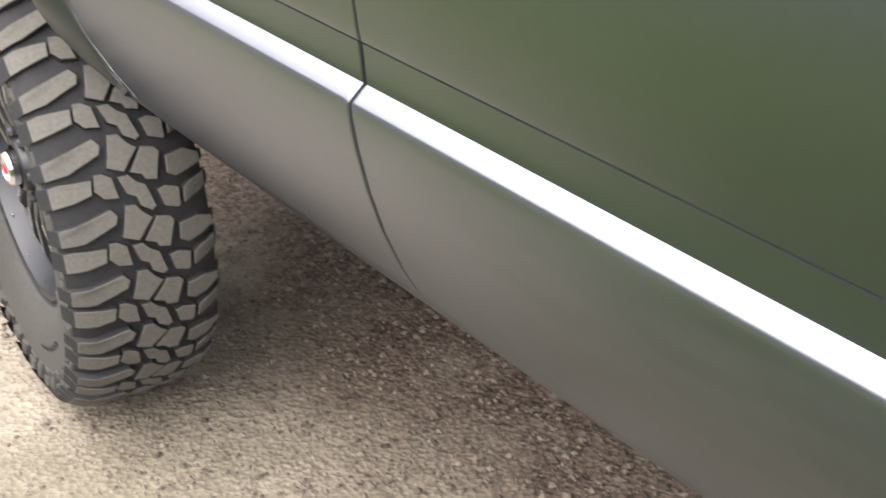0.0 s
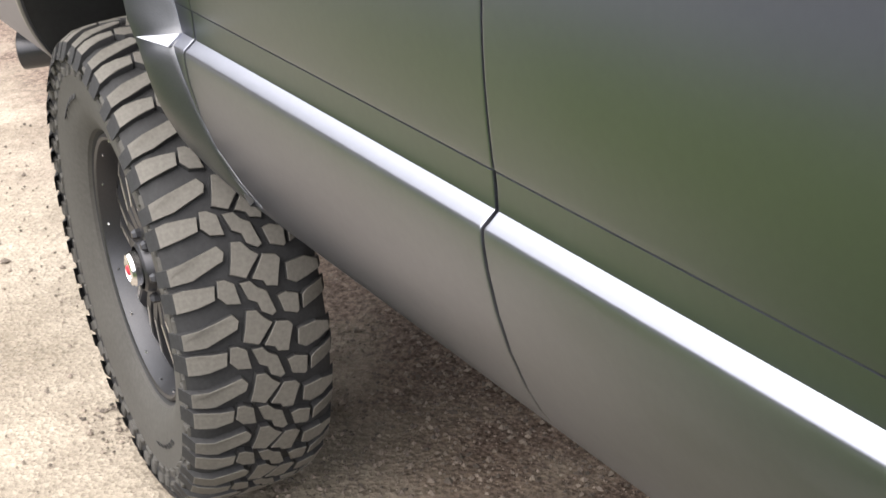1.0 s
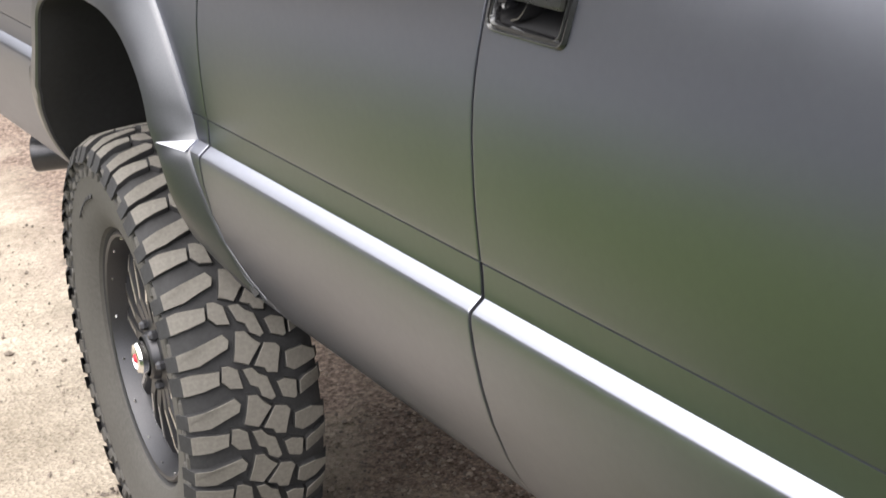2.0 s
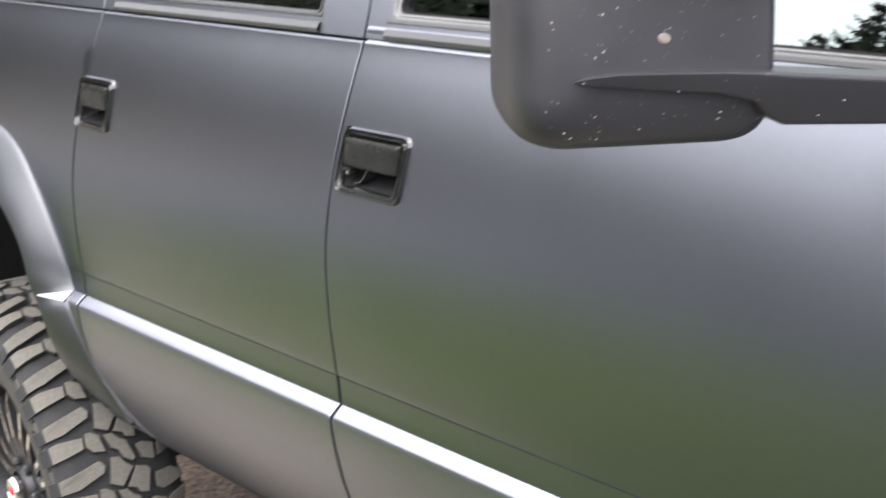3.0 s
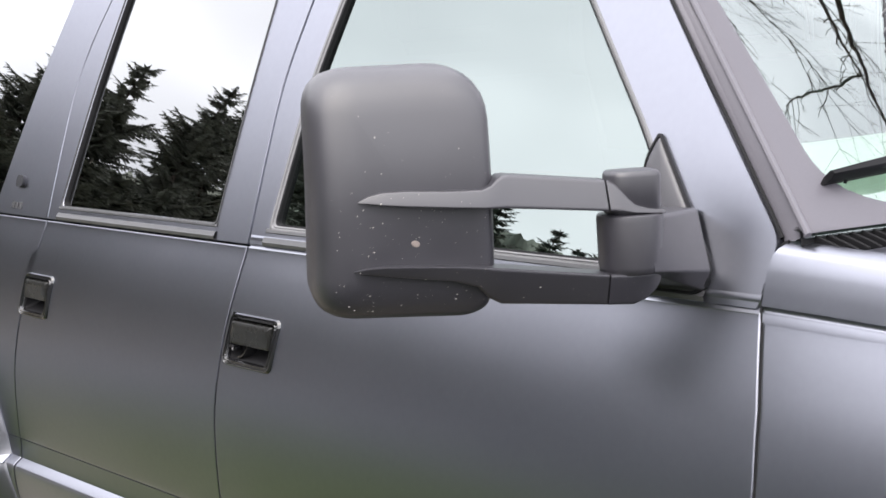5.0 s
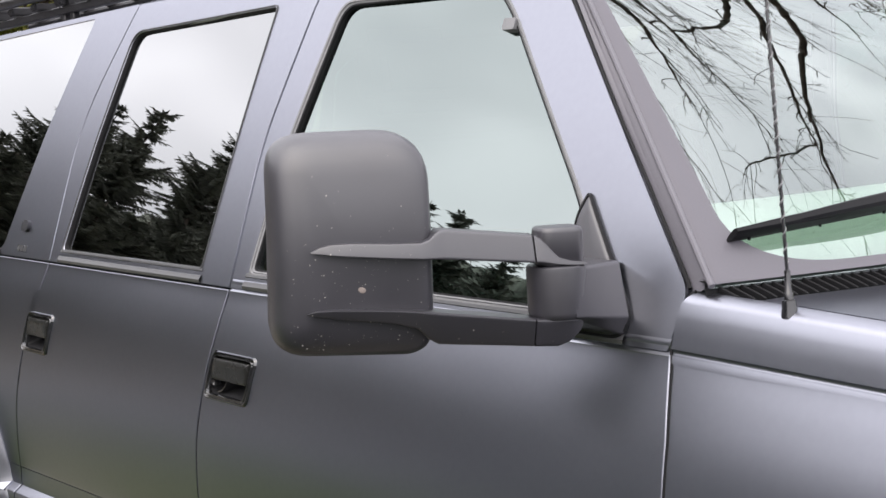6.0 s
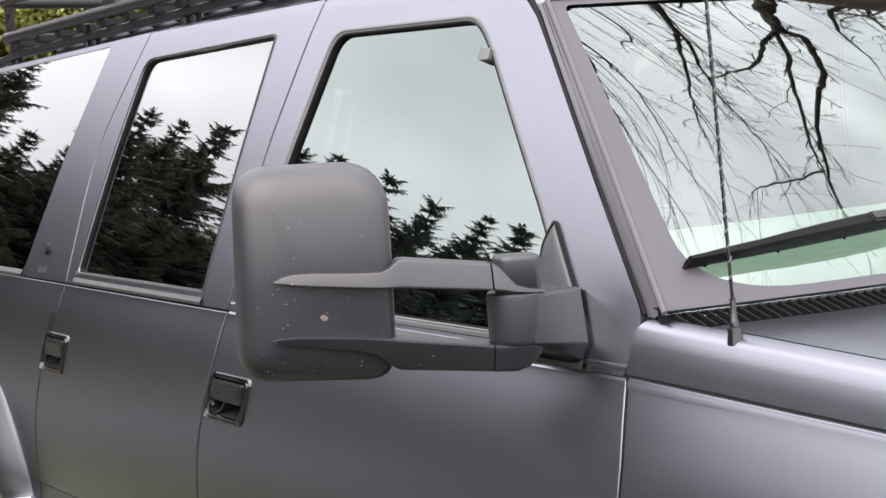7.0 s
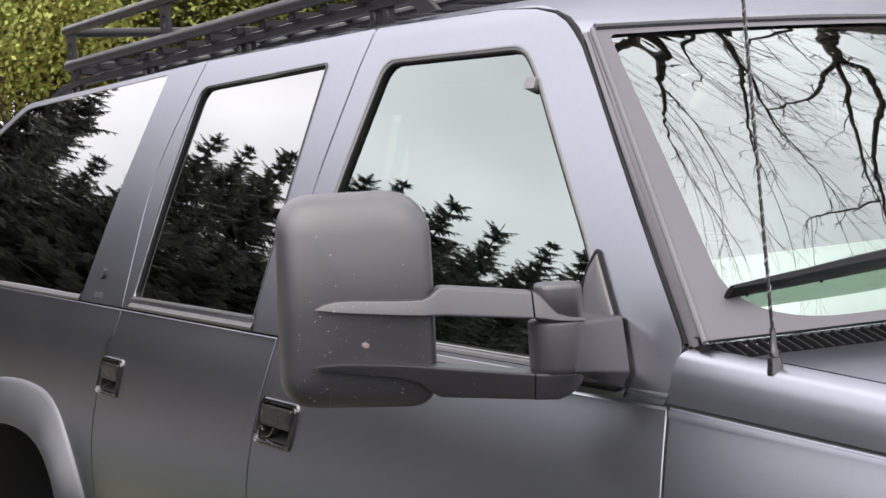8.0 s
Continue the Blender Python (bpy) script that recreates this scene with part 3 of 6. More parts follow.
FLARE_OUT = [(-1.842, 0.735), (-1.866, 0.765), (-1.884, 0.815), (-1.900, 0.865), (-1.915, 0.92), (-1.932, 0.972), (-1.946, 1.005), (-1.962, 1.06), (-1.990, 1.12), (-2.032, 1.18), (-2.090, 1.235), (-2.170, 1.268), (-2.280, 1.280), (-2.410, 1.278), (-2.540, 1.262), (-2.640, 1.215),
             (-2.710, 1.13), (-2.765, 1.02), (-2.815, 0.90), (-2.85, 0.80), (-2.87, 0.735)]
FLARE_IN = [(-1.847, 0.733), (-1.897, 0.766), (-1.970, 0.815), (-1.980, 0.855), (-1.986, 0.895), (-1.995, 0.945), (-2.018, 0.990), (-2.030, 1.050), (-2.055, 1.095), (-2.105, 1.140), (-2.175, 1.164), (-2.260, 1.173), (-2.340, 1.173), (-2.420, 1.165), (-2.500, 1.145), (-2.560, 1.11),
            (-2.600, 1.03), (-2.640, 0.95), (-2.68, 0.87), (-2.71, 0.79), (-2.73, 0.73)]


def denser(pts, n=4):
    """A smooth curve through points."""
    out = []
    for i in range(len(pts) - 1):
        p = [Vector(pts[max(0, min(len(pts) - 1, i + k))]) for k in (-1, 0, 1, 2)]
        for k in range(n):
            t = k / n
            out.append(0.5 * (2 * p[1] + (p[2] - p[0]) * t + (2 * p[0] - 5 * p[1] + 4 * p[2] - p[3]) * t * t + (3 * p[1] - p[0] - 3 * p[2] + p[3]) * t ** 3))
    return [tuple(v) for v in out] + [pts[-1]]


FLARE_OUT, FLARE_IN = denser(FLARE_OUT), denser(FLARE_IN)


def flare(dx, left):
    """A wheel arch flare, proud of the flank."""
    def y_of(v):
        return WIDE - v if left else v
    loops = [[] for _ in range(11)]
    for (xo, zo), (xi, zi) in zip(FLARE_OUT, FLARE_IN):
        def at(t, y):
            return Vector((xo + (xi - xo) * t + dx, y_of(y), zo + (zi - zo) * t))
        base, ledge = side_y(zo), max(0.0, 1 - abs(zo - 0.975) / 0.035)
        outy = -0.062 if zo > 1.02 else (base - 0.003) + (-0.062 - base + 0.003) * max(0.0, (zo - 0.735) / 0.285)
        power = 1.5 if zo > 1.02 else 1.9
        top = base - 0.004 if zo > 1.02 else base - 0.001
        rows = [(-0.01, base + 0.012), (-0.005, top + 0.002)] + [(t, top + (outy - top) * (1 - (1 - t) ** power)) for t in (0.02, 0.10, 0.22, 0.40, 0.62, 0.84, 0.96)] + [(1.0, outy + 0.004), (1.0, outy + 0.009)]
        for k, (t, y) in enumerate(rows):
            loops[k].append(at(t, y))
    cpart("wheel_arch_flare", loft(loops, closed=False), FLARE, None, "textured satin grey wheel arch flare")
    if dx == 0.0:
        wedge = [Vector((-1.938, y_of(-0.0150), 0.9925)), Vector((-1.938, y_of(-0.0350), 0.9775)), Vector((-1.992, y_of(-0.062), 0.986))]
        back = [p + Vector((0, 0.03 * (-1 if left else 1), -0.002)) for p in wedge]
        cpart("flare_ledge", loft([back, wedge], cap=(True, True)), PAINT, None, "pointed end of the door ledge on the flare")
    rim_y = [p.y if not left else WIDE - p.y for p in loops[-1]]
    liner = loft([[Vector((x + dx, y_of(ry), z + 0.001)) for (x, z), ry in zip(FLARE_IN, rim_y)]] + [[Vector((x + dx, y_of(y), z + up)) for x, z in FLARE_IN] for y, up in ((0.02, 0.012), (0.05, 0.03), (0.45, 0.03), (0.47, -0.02))], closed=False)
    cpart("wheel_arch_liner", liner, UNDER)


for is_left in (False, True):
    make_side(is_left)
    flare(0.0, is_left)
    flare(3.0, is_left)

head = loft([[Vector((x, 0.32 + 1.30 * j / 8, 2.005 - 0.02 * abs(j / 4 - 1) ** 2)) for j in range(9)] for x in (-3.0, -1.7, -0.42)], closed=False)
cpart("headliner", head, TRIM_IN)


def screen_at(y, s):
    """A point of the windscreen; s runs from its foot to its top."""
    a = (y - 0.97) / 0.90
    lo = Vector((0.040 + 0.15 * (1 - a * a), y, 1.588 - 0.004 * a * a))
    yt = 0.97 + (y - 0.97) * 0.795
    at = (yt - 0.97) / 0.715
    hi = Vector((-0.365 + 0.045 * (1 - at * at), yt, 2.034 - 0.012 * at * at))
    return lo.lerp(hi, s) + Vector((0.72, 0, 0.69)) * 0.030 * math.sin(math.pi * s) * (1 - a * a)


# roof, pillars and shell
def roof_edge(x):
    return float(np.interp(x, [-3.02, -2.90, -2.80, -2.2, -1.69, -0.99, -0.646, -0.58, -0.50, -0.44, -0.404, -0.38], [1.925, 1.972, 1.999, 2.030, 2.056, 2.0760, 2.0775, 2.0755, 2.0700, 2.0600, 2.0460, 2.034]))


roof = []
for x in [-3.02 + 2.26 * k / 24 for k in range(25)] + [-0.70, -0.64, -0.58, -0.53, -0.49, -0.455, -0.43, -0.41, -0.395, -0.385]:
    front = max(0.0, (x + 0.76) / 0.375)
    rear = max(0.0, (-2.74 - x) / 0.28) ** 1.5
    edge = roof_edge(x)
    crest = max(edge, 2.074) if x > -0.99 else edge
    crest += 0.050 - 0.070 * front ** 1.5 - 0.012 * rear
    row = []
    for j in range(33):
        a = -1 + 2 * j / 32
        a = math.copysign(1 - (1 - abs(a)) ** 1.25, a)
        y = 0.97 + a * (0.97 - side_y(edge) - 0.003 - 0.02 * rear)
        z = edge - 0.012 * rear + (crest - edge + 0.012 * rear) * (1 - abs(a) ** (3.2 + 1.6 * front))
        row.append(Vector((x, y, z)))
    roof.append(row)
roof.append([screen_at(0.97 + (p.y - 0.97) / 0.795, 1.0) + Vector((-0.008, 0, 0.012 - 0.012 * (abs(p.y - 0.97) / 0.73) ** 12)) for p in roof[-1]])
roof.append([p + Vector((0.007, 0, -0.006)) for p in roof[-1]])
bm = thicken(loft(roof, closed=False), 0.012)
if min(v.co.z for v in bm.verts if abs(v.co.y - 0.97) < 0.01 and -1.9 < v.co.x < -1.0) > roof_edge(-1.9) + 0.046:
    bm.free()
    bm = thicken(loft(roof, closed=False), -0.012)
cpart("roof", bm, PAINT, None, "satin grey roof skin")
for left in (False, True):
    low = [on_side(x, z, 0.003, left) for x, z in ((-0.41, 2.047), (-0.392, 2.036), (-0.374, 2.022), (-0.362, 2.010))]
    high = [Vector((p.x, WIDE - p.y if left else p.y, p.z)) for p in (Vector((-0.41, 0.272, 2.0475)), Vector((-0.392, 0.270, 2.0400)), screen_at(0.092, 1.0) + Vector((-0.008, 0, 0.006)), screen_at(0.088, 0.97) + Vector((-0.004, 0, 0.002)))]
    cpart("roof_corner", loft([low, [a.lerp(b, 0.5) for a, b in zip(low, high)], high], closed=False), PAINT)
    # black tube drawn along the door gap, thickest at the upper corner
    gap = [on_side(x, z, 0.0015, left) for x, z in ((-0.70, 2.0778), (-0.646, 2.0775), (-0.58, 2.0755), (-0.50, 2.0700), (-0.44, 2.0590), (-0.404, 2.0450), (-0.375, 2.0250), (-0.349, 2.0000), (-0.282, 1.923), (-0.175, 1.798), (-0.100, 1.713), (-0.010, 1.606), (0.010, 1.581))]
    cpart("door_gap_line", tube(gap, [0.0012, 0.0014, 0.0018, 0.0024, 0.0036, 0.0052, 0.0056, 0.0034, 0.0026, 0.0026, 0.0026, 0.0028, 0.003], 8), COWL, None, "black line along the gap round the door")


def screen_grid(y0, y1, s0, s1, ny, ns, off=0.0):
    bm = bmesh.new()
    return loft([[screen_at(y0 + (y1 - y0) * i / ny, s0 + (s1 - s0) * j / ns) + Vector((0.7, 0, 0.7)) * off for i in range(ny + 1)] for j in range(ns + 1)], closed=False, bm=bm)


bm = screen_grid(0.085, 1.855, 0.0, 1.0, 90, 44)
thicken(bm, 0.005)
glaze(cpart("windscreen", bm, SCREEN, None, "curved windscreen with sky mirrored in it"), (0.72, 0, 0.69))
frame_in = rounded([(0.138, 0.030, 0.17), (1.802, 0.030, 0.17), (1.824, 0.976, 0.02), (0.116, 0.976, 0.02)], 10, 14)
frame_out = rounded([(0.087, 0.004, 0.006), (1.853, 0.004, 0.006), (1.853, 0.996, 0.006), (0.087, 0.996, 0.006)], 10, 14)
up = Vector((0.72, 0, 0.69))
bm = loft([[screen_at(p[0], p[1]) + up * 0.0035 for p in frame_out]] + [[screen_at(*(Vector(a) * (1 - t) + Vector(b) * t)) + up * 0.0040 for a, b in zip(frame_out, frame_in)] for t in (0.02, 0.25, 0.5, 0.75, 1.0)])
cpart("windscreen_border", bm, FRIT, None, "grey printed border of the windscreen")
for a, b in ((0.086, 1), (1.854, -1)):
    pts = [screen_at(a, s) + up * 0.004 + Vector((0, -0.004 * b, 0)) for s in [i / 14 for i in range(15)]]
    cpart("pillar_trim", tube(pts, 0.0045, 8), MOULDING, None, "grey moulding along the windscreen pillar")
    pts = [screen_at(a, s) + up * 0.003 + Vector((0.0, 0.012 * b, 0)) for s in [i / 14 for i in range(15)]]
    cpart("pillar_trim", tube(pts, 0.0016, 8), BELT)
for left in (False, True):
    rows, trims = [], []
    for k in range(21):
        s = k / 20
        a = screen_at(1.857 if left else 0.083, s)
        z = 1.577 + (2.022 - 1.577) * s
        d = on_side(float(np.interp(z, [1.577, 2.0, 2.022], [0.011, -0.346, -0.367])), z, 0.008, left)
        rows.append([d + Vector((-0.02, 0.02 if not left else -0.02, 0)), d, d.lerp(a, 0.10) + up * 0.001, d.lerp(a, 0.40) + up * 0.0008, d.lerp(a, 0.46) - up * 0.003])
        trims.append([d.lerp(a, 0.44) - up * 0.002, d.lerp(a, 0.50) - up * 0.002, d.lerp(a, 0.54) + up * 0.001, d.lerp(a, 0.80) + up * 0.0015, a + up * 0.001])
    cpart("windscreen_pillar", loft(rows, closed=False), MOULDING, None, "grey plastic moulding of the windscreen pillar")
    cpart("pillar_gap", loft(trims, closed=False), MOULDING, None, "narrow groove beside the windscreen")
cpart("roof_trim", tube([screen_at(0.09 + 1.76 * i / 20, 1.0) + Vector((0.0, 0, 0.006)) for i in range(21)], 0.006, 8), SATIN_BLACK)

# cowl grille and hood
def cowl_x(y):
    return 0.070 + 0.15 * (1 - ((y - 0.97) / 0.90) ** 2)


bm = loft([[Vector((cowl_x(y) + dx, y, z)) for y in [0.08 + 1.78 * i / 30 for i in range(31)]] for dx, z in ((-0.046, 1.592), (-0.036, 1.590), (-0.034, 1.574), (0.006, 1.562), (0.013, 1.560), (0.0145, 1.569))], closed=False)
cowl = cpart("cowl_grille", bm, COWL, None, "black slatted cowl grille below the windscreen")
lip = loft([[Vector((cowl_x(y) + dx, y, z)) for y in [0.085 + 1.77 * i / 30 for i in range(31)]] for dx, z in ((-0.048, 1.593), (-0.047, 1.5945), (-0.038, 1.592), (-0.034, 1.589), (-0.034, 1.582))], closed=False)
part("cowl_lip", lip, FRIT, cowl, "grey edge of the cowl against the glass")
slat_loops = []
for k in range(7):
    t = k / 6
    x, z, w = -0.036 + 0.047 * t, 0.0085 - 0.0135 * t, 0.0016
    bend = 0.006 * t * t
    slat_loops.append([Vector((x, q - bend, z + h)) for q, h in ((-w, -0.010), (w, -0.010), (w, -0.001), (w * 0.4, 0.0), (-w * 0.4, 0.0), (-w, -0.001))])
slat_mesh = mesh_of(loft(slat_loops, cap=(True, True)), COWL, name="slat")
for i in range(110):
    y = 0.100 + 0.0158 * i
    share("slat", slat_mesh, cowl, Matrix.Translation((cowl_x(y), y, 1.5765)) @ Matrix.Diagonal((1, 1 if y < 0.97 else -1, 1, 1)))


def hood_z(x, a):
    k = max(0.0, (x - 0.1) / 1.35)
    return 1.5745 - 0.050 * max(0.0, x - 0.012) + (0.004 + 0.026 * min(1.0, k * 2.5)) * (1 - a * a) ** 0.8 - 0.05 * max(0, k - 0.85) / 0.15


rows = []
for i in range(41):
    row = []
    for k in range(22):
        y = 0.1055 + (WIDE - 0.211) * i / 40
        a = max(-1.0, min(1.0, (y - 0.97) / (0.97 - 0.1055)))
        x0 = cowl_x(y) + 0.0155
        x = x0 + (1.42 - x0) * k / 21
        row.append(Vector((x, y, hood_z(x, a) + 0.004 - (0.004 if k == 0 else 0.0) - (0.002 if i in (0, 40) else 0))))
    rows.append(row)
rows.insert(0, [p + Vector((0, 0.001, -0.03)) for p in rows[0]])
rows.append([p + Vector((0, -0.001, -0.03)) for p in rows[-1]])
cpart("hood", loft(rows, closed=False), PAINT, None, "satin grey hood")

# nose, tail and underside
bm = block(1.40, 1.47, 0.06, 1.88, 0.98, 1.46, 0.03, 3)
nose = cpart("grille", bm, BLACK, None, "black front grille")
for yy in (0.12, 1.52):
    part("headlight", block(1.45, 1.485, yy, yy + 0.30, 1.22, 1.42, 0.02, 2), CLEAR, nose)
cpart("front_bumper", block(1.40, 1.60, 0.02, 1.92, 0.72, 0.98, 0.05, 3), BLACK)
cpart("rear_bumper", block(-3.66, -3.46, 0.04, 1.90, 0.74, 0.94, 0.04, 3), BLACK, None, "black rear bumper")
bm = block(-3.56, -3.46, 0.05, 1.89, 0.94, 1.52, 0.03, 3)
cpart("tailgate", bm, PAINT)
bm = bmesh.new()
loft([[Vector((-3.52, y, 1.51)) for y in (0.09, 1.85)], [Vector((-3.03, y, 1.93)) for y in (0.30, 1.64)]], closed=False, bm=bm)
thicken(bm, 0.01)
glaze(cpart("rear_window", bm, TINT), (-0.77, 0, 0.64))
for yy in (0.08, 1.86):
    cpart("rear_pillar", tube([(-3.47, yy + (0.03 if yy < 1 else -0.03), 1.48), (-3.22, yy + (0.10 if yy < 1 else -0.10), 1.73), (-3.05, yy + (0.16 if yy < 1 else -0.16), 1.91)], 0.02, 8), PAINT)
cpart("floor_pan", block(-3.45, 1.2, 0.32, 1.62, 0.66, 0.74, 0.01, 1), UNDER)
cpart("engine_bay", block(0.12, 1.40, 0.45, 1.49, 0.70, 1.45, 0.02, 1), UNDER)
cpart("frame_rail", block(-3.4, 1.4, 0.45, 0.55, 0.52, 0.66, 0.01, 1), UNDER)
cpart("frame_rail", block(-3.4, 1.4, 1.39, 1.49, 0.52, 0.66, 0.01, 1), UNDER)
cpart("axle", tube([(-2.365, 0.25, 0.465), (-2.365, 0.85, 0.465), (-2.365, 0.90, 0.465), (-2.365, 1.05, 0.465), (-2.365, 1.1, 0.465), (-2.365, 1.69, 0.465)], [0.045, 0.05, 0.13, 0.13, 0.05, 0.045], 14), UNDER)
cpart("axle", tube([(0.60, 0.25, 0.465), (0.60, 1.69, 0.465)], 0.045, 12), UNDER)
# dark block added behind the front door gap so it reads as shaded
cpart("gap_backing", block(-0.02, 0.07, 0.088, 0.13, 0.74, 1.50, 0.004, 1), UNDER)
cpart("rear_door_pillar", block(-1.14, -1.06, 0.13, 0.16, 0.72, 1.50, 0.005, 1), UNDER)
for y0, y1 in ((0.10, 0.13), (1.81, 1.84)):
    cpart("inner_panel", block(-1.90, 0.05, y0, y1, 0.74, 1.49, 0.004, 1), TRIM_IN)
    cpart("inner_panel", block(-3.40, -2.86, y0, y1, 0.74, 1.49, 0.004, 1), TRIM_IN)
    cpart("inner_panel", block(-2.86, -1.90, y0, y1, 1.30, 1.49, 0.004, 1), TRIM_IN)
for x0, y0 in ((-2.88, 0.46), (-2.88, 1.45), (0.10, 0.46), (0.10, 1.45)):
    cpart("wheel_housing", block(x0, x0 + 1.0, y0, y0 + 0.03, 0.60, 1.28, 0.004, 1), UNDER)
cpart("inner_panel", block(0.045, 0.06, 0.13, 1.81, 0.74, 1.50, 0.004, 1), UNDER)
tail = bmesh.new()
ax = Vector((-0.50, -0.86, -0.05)).normalized()
tip = Vector((-3.33, 0.10, 0.625))
loft([circle_pts(tip + ax * d, r, ax, 28, (0, 0, 1)) for d, r in ((-0.40, 0.042), (-0.36, 0.044), (0.0, 0.046), (0.002, 0.044), (0.0, 0.042), (-0.15, 0.040), (-0.16, 0.002))], bm=tail)
cpart("exhaust_pipe", tail, RIM_BLACK, None, "black exhaust tailpipe")
cpart("exhaust_run", tube([tip - ax * 0.38, (-2.95, 0.55, 0.68), (-2.0, 0.62, 0.62), (-0.8, 0.65, 0.58)], 0.034, 10), UNDER)


# seats, dashboard and steering wheel behind the glass
def seat(x, y):
    s = cpart("seat", block(x - 0.25, x + 0.25, y - 0.25, y + 0.25, 1.02, 1.18, 0.05, 3), SEAT, None, "grey cloth seat")
    bm = block(-0.06, 0.06, -0.25, 0.25, 0.0, 0.66, 0.05, 3)
    bm.transform(Matrix.Translation((x - 0.24, y, 1.14)) @ pose(0, 0, 0, 0, -14, 0))
    part("seat_back", bm, SEAT, s)
    bm = block(-0.045, 0.045, -0.13, 0.13, 0.0, 0.17, 0.04, 3)
    bm.transform(Matrix.Translation((x - 0.43, y, 1.80)) @ pose(0, 0, 0, 0, -10, 0))
    part("headrest", bm, SEAT, s)


seat(-0.62, 0.50)
seat(-0.62, 1.44)
cpart("rear_bench", block(-1.75, -1.25, 0.25, 1.69, 1.05, 1.20, 0.05, 3), SEAT)
bm = block(-0.07, 0.07, 0.25, 1.69, 0.0, 0.62, 0.05, 3)
bm.transform(Matrix.Translation((-1.72, 0, 1.14)) @ pose(0, 0, 0, 0, -14, 0))
cpart("rear_bench_back", bm, SEAT)
bm = loft([[Vector((x + c * (1 - ((y - 0.97) / 0.85) ** 2), y, z)) for x, z, c in ((0.055, 1.576, 0.13), (0.02, 1.592, 0.12), (-0.06, 1.628, 0.09), (-0.14, 1.656, 0.06), (-0.185, 1.664, 0.04), (-0.215, 1.657, 0.03), (-0.245, 1.62, 0.02), (-0.26, 1.50, 0.0), (-0.25, 1.40, 0.0), (-0.10, 1.30, 0.0))] for y in [0.14 + 1.66 * i / 16 for i in range(17)]], closed=False)
cpart("dashboard", bm, DASH, None, "pale grey dashboard")
wheel_m = Matrix.Translation((-0.34, 1.44, 1.50)) @ pose(0, 0, 0, 0, -62, 0)
bm = tube([wheel_m @ Vector((0.19 * math.cos(k), 0.19 * math.sin(k), 0)) for k in [2 * math.pi * i / 28 for i in range(29)]], 0.014, 8)
cpart("steering_wheel", bm, BLACK)


# ---- wiper and antenna ----
def on_screen(y, s, off):
    return screen_at(y, s) + up * off


foot = [on_screen(0.132 + 0.66 * k / 22, 0.110 + 0.066 * (k / 22) ** 0.95, 0.0) for k in range(23)]
along = [(foot[min(k + 1, 22)] - foot[max(k - 1, 0)]).normalized() for k in range(23)]
over = [a.cross(up).normalized() for a in along]
rubber = bmesh.new()
loft([[f + up * 0.001 - o * 0.0008, f + up * 0.001 + o * 0.0008, f + up * 0.007 + o * 0.003, f + up * 0.012 + o * 0.004, f + up * 0.012 - o * 0.004, f + up * 0.007 - o * 0.003] for f, o in zip(foot, over)], cap=(True, True), bm=rubber)
wiper = cpart("wiper", rubber, COWL, None, "black windscreen wiper resting on the glass")


def wiper_bridge(k0, k1, h, wide, name):
    """An arched bridge of the wiper between two stations."""
    loops = []
    for k in range(k0, k1 + 1):
        t = (k - k0) / (k1 - k0)
        lift = 0.011 + h * math.sin(math.pi * min(max(t, 0.04), 0.96)) ** 0.7
        w = wide * (0.5 + 0.5 * math.sin(math.pi * t))
        f, o = foot[k], over[k]
        loops.append([f + up * (lift + d) + o * e for e, d in ((-w, 0.0), (-w, 0.0120), (-w * 0.6, 0.0155), (w * 0.6, 0.0155), (w, 0.0120), (w, 0.0))])
    return part(name, loft(loops, cap=(True, True)), WIPER, wiper)


wiper_bridge(0, 10, 0.005, 0.0085, "wiper_bridge")
wiper_bridge(10, 21, 0.006, 0.0075, "wiper_bridge")
wiper_bridge(2, 19, 0.014, 0.0105, "wiper_frame")
for k in (1, 5, 9, 13, 17, 20):
    part("yoke", tube([foot[k] + up * 0.006 - over[k] * 0.006, foot[k] + up * 0.015, foot[k] + up * 0.006 + over[k] * 0.006], [0.002, 0.0045, 0.002], 6), COWL, wiper)
mid = foot[11] + up * 0.034
part("pivot_clip", block(-0.030, 0.030, -0.009, 0.009, -0.006, 0.008, 0.003, 2), BLACK, wiper).matrix_basis = Matrix.Translation(mid) @ Matrix((along[11], over[11], up.normalized())).transposed().to_4x4()
part("wiper_arm", tube([mid, on_screen(0.62, 0.185, 0.036), on_screen(0.84, 0.13, 0.034), on_screen(0.98, 0.0, 0.012)], [0.005, 0.006, 0.007, 0.010], 8), BLACK, wiper)
base = Vector((0.172, 0.080, 1.5665))
ant = cpart("antenna", tube([base + Vector((0, 0, -0.008)), base + Vector((-0.001, 0, 0.004)), base + Vector((-0.002, 0, 0.013)), base + Vector((-0.002, 0, 0.015))], [0.0115, 0.0095, 0.0090, 0.002], 16), SATIN_BLACK, None, "thin radio antenna on the fender")
lean = Vector((-0.075, 0.0, 0.997))
part("ferrule", tube([base + lean * 0.013, base + lean * 0.022, base + lean * 0.024, base + lean * 0.050], [0.006, 0.006, 0.0045, 0.0038], 12), SATIN_BLACK, ant)
bm = tube([base + lean * (0.05 + 0.80 * k / 10) for k in range(11)], 0.0022, 8)
mast = part("mast", bm, SATIN_BLACK, ant)
coil = [base + lean * (0.06 + 0.78 * k / 360) + 0.0026 * Vector((math.cos(k * 0.7), math.sin(k * 0.7), 0)) for k in range(361)]
part("coil", tube(coil, 0.0009, 4), SEAL, ant)


# ---- towing mirror ----
MO = Vector((-0.250, -0.267, 1.660))
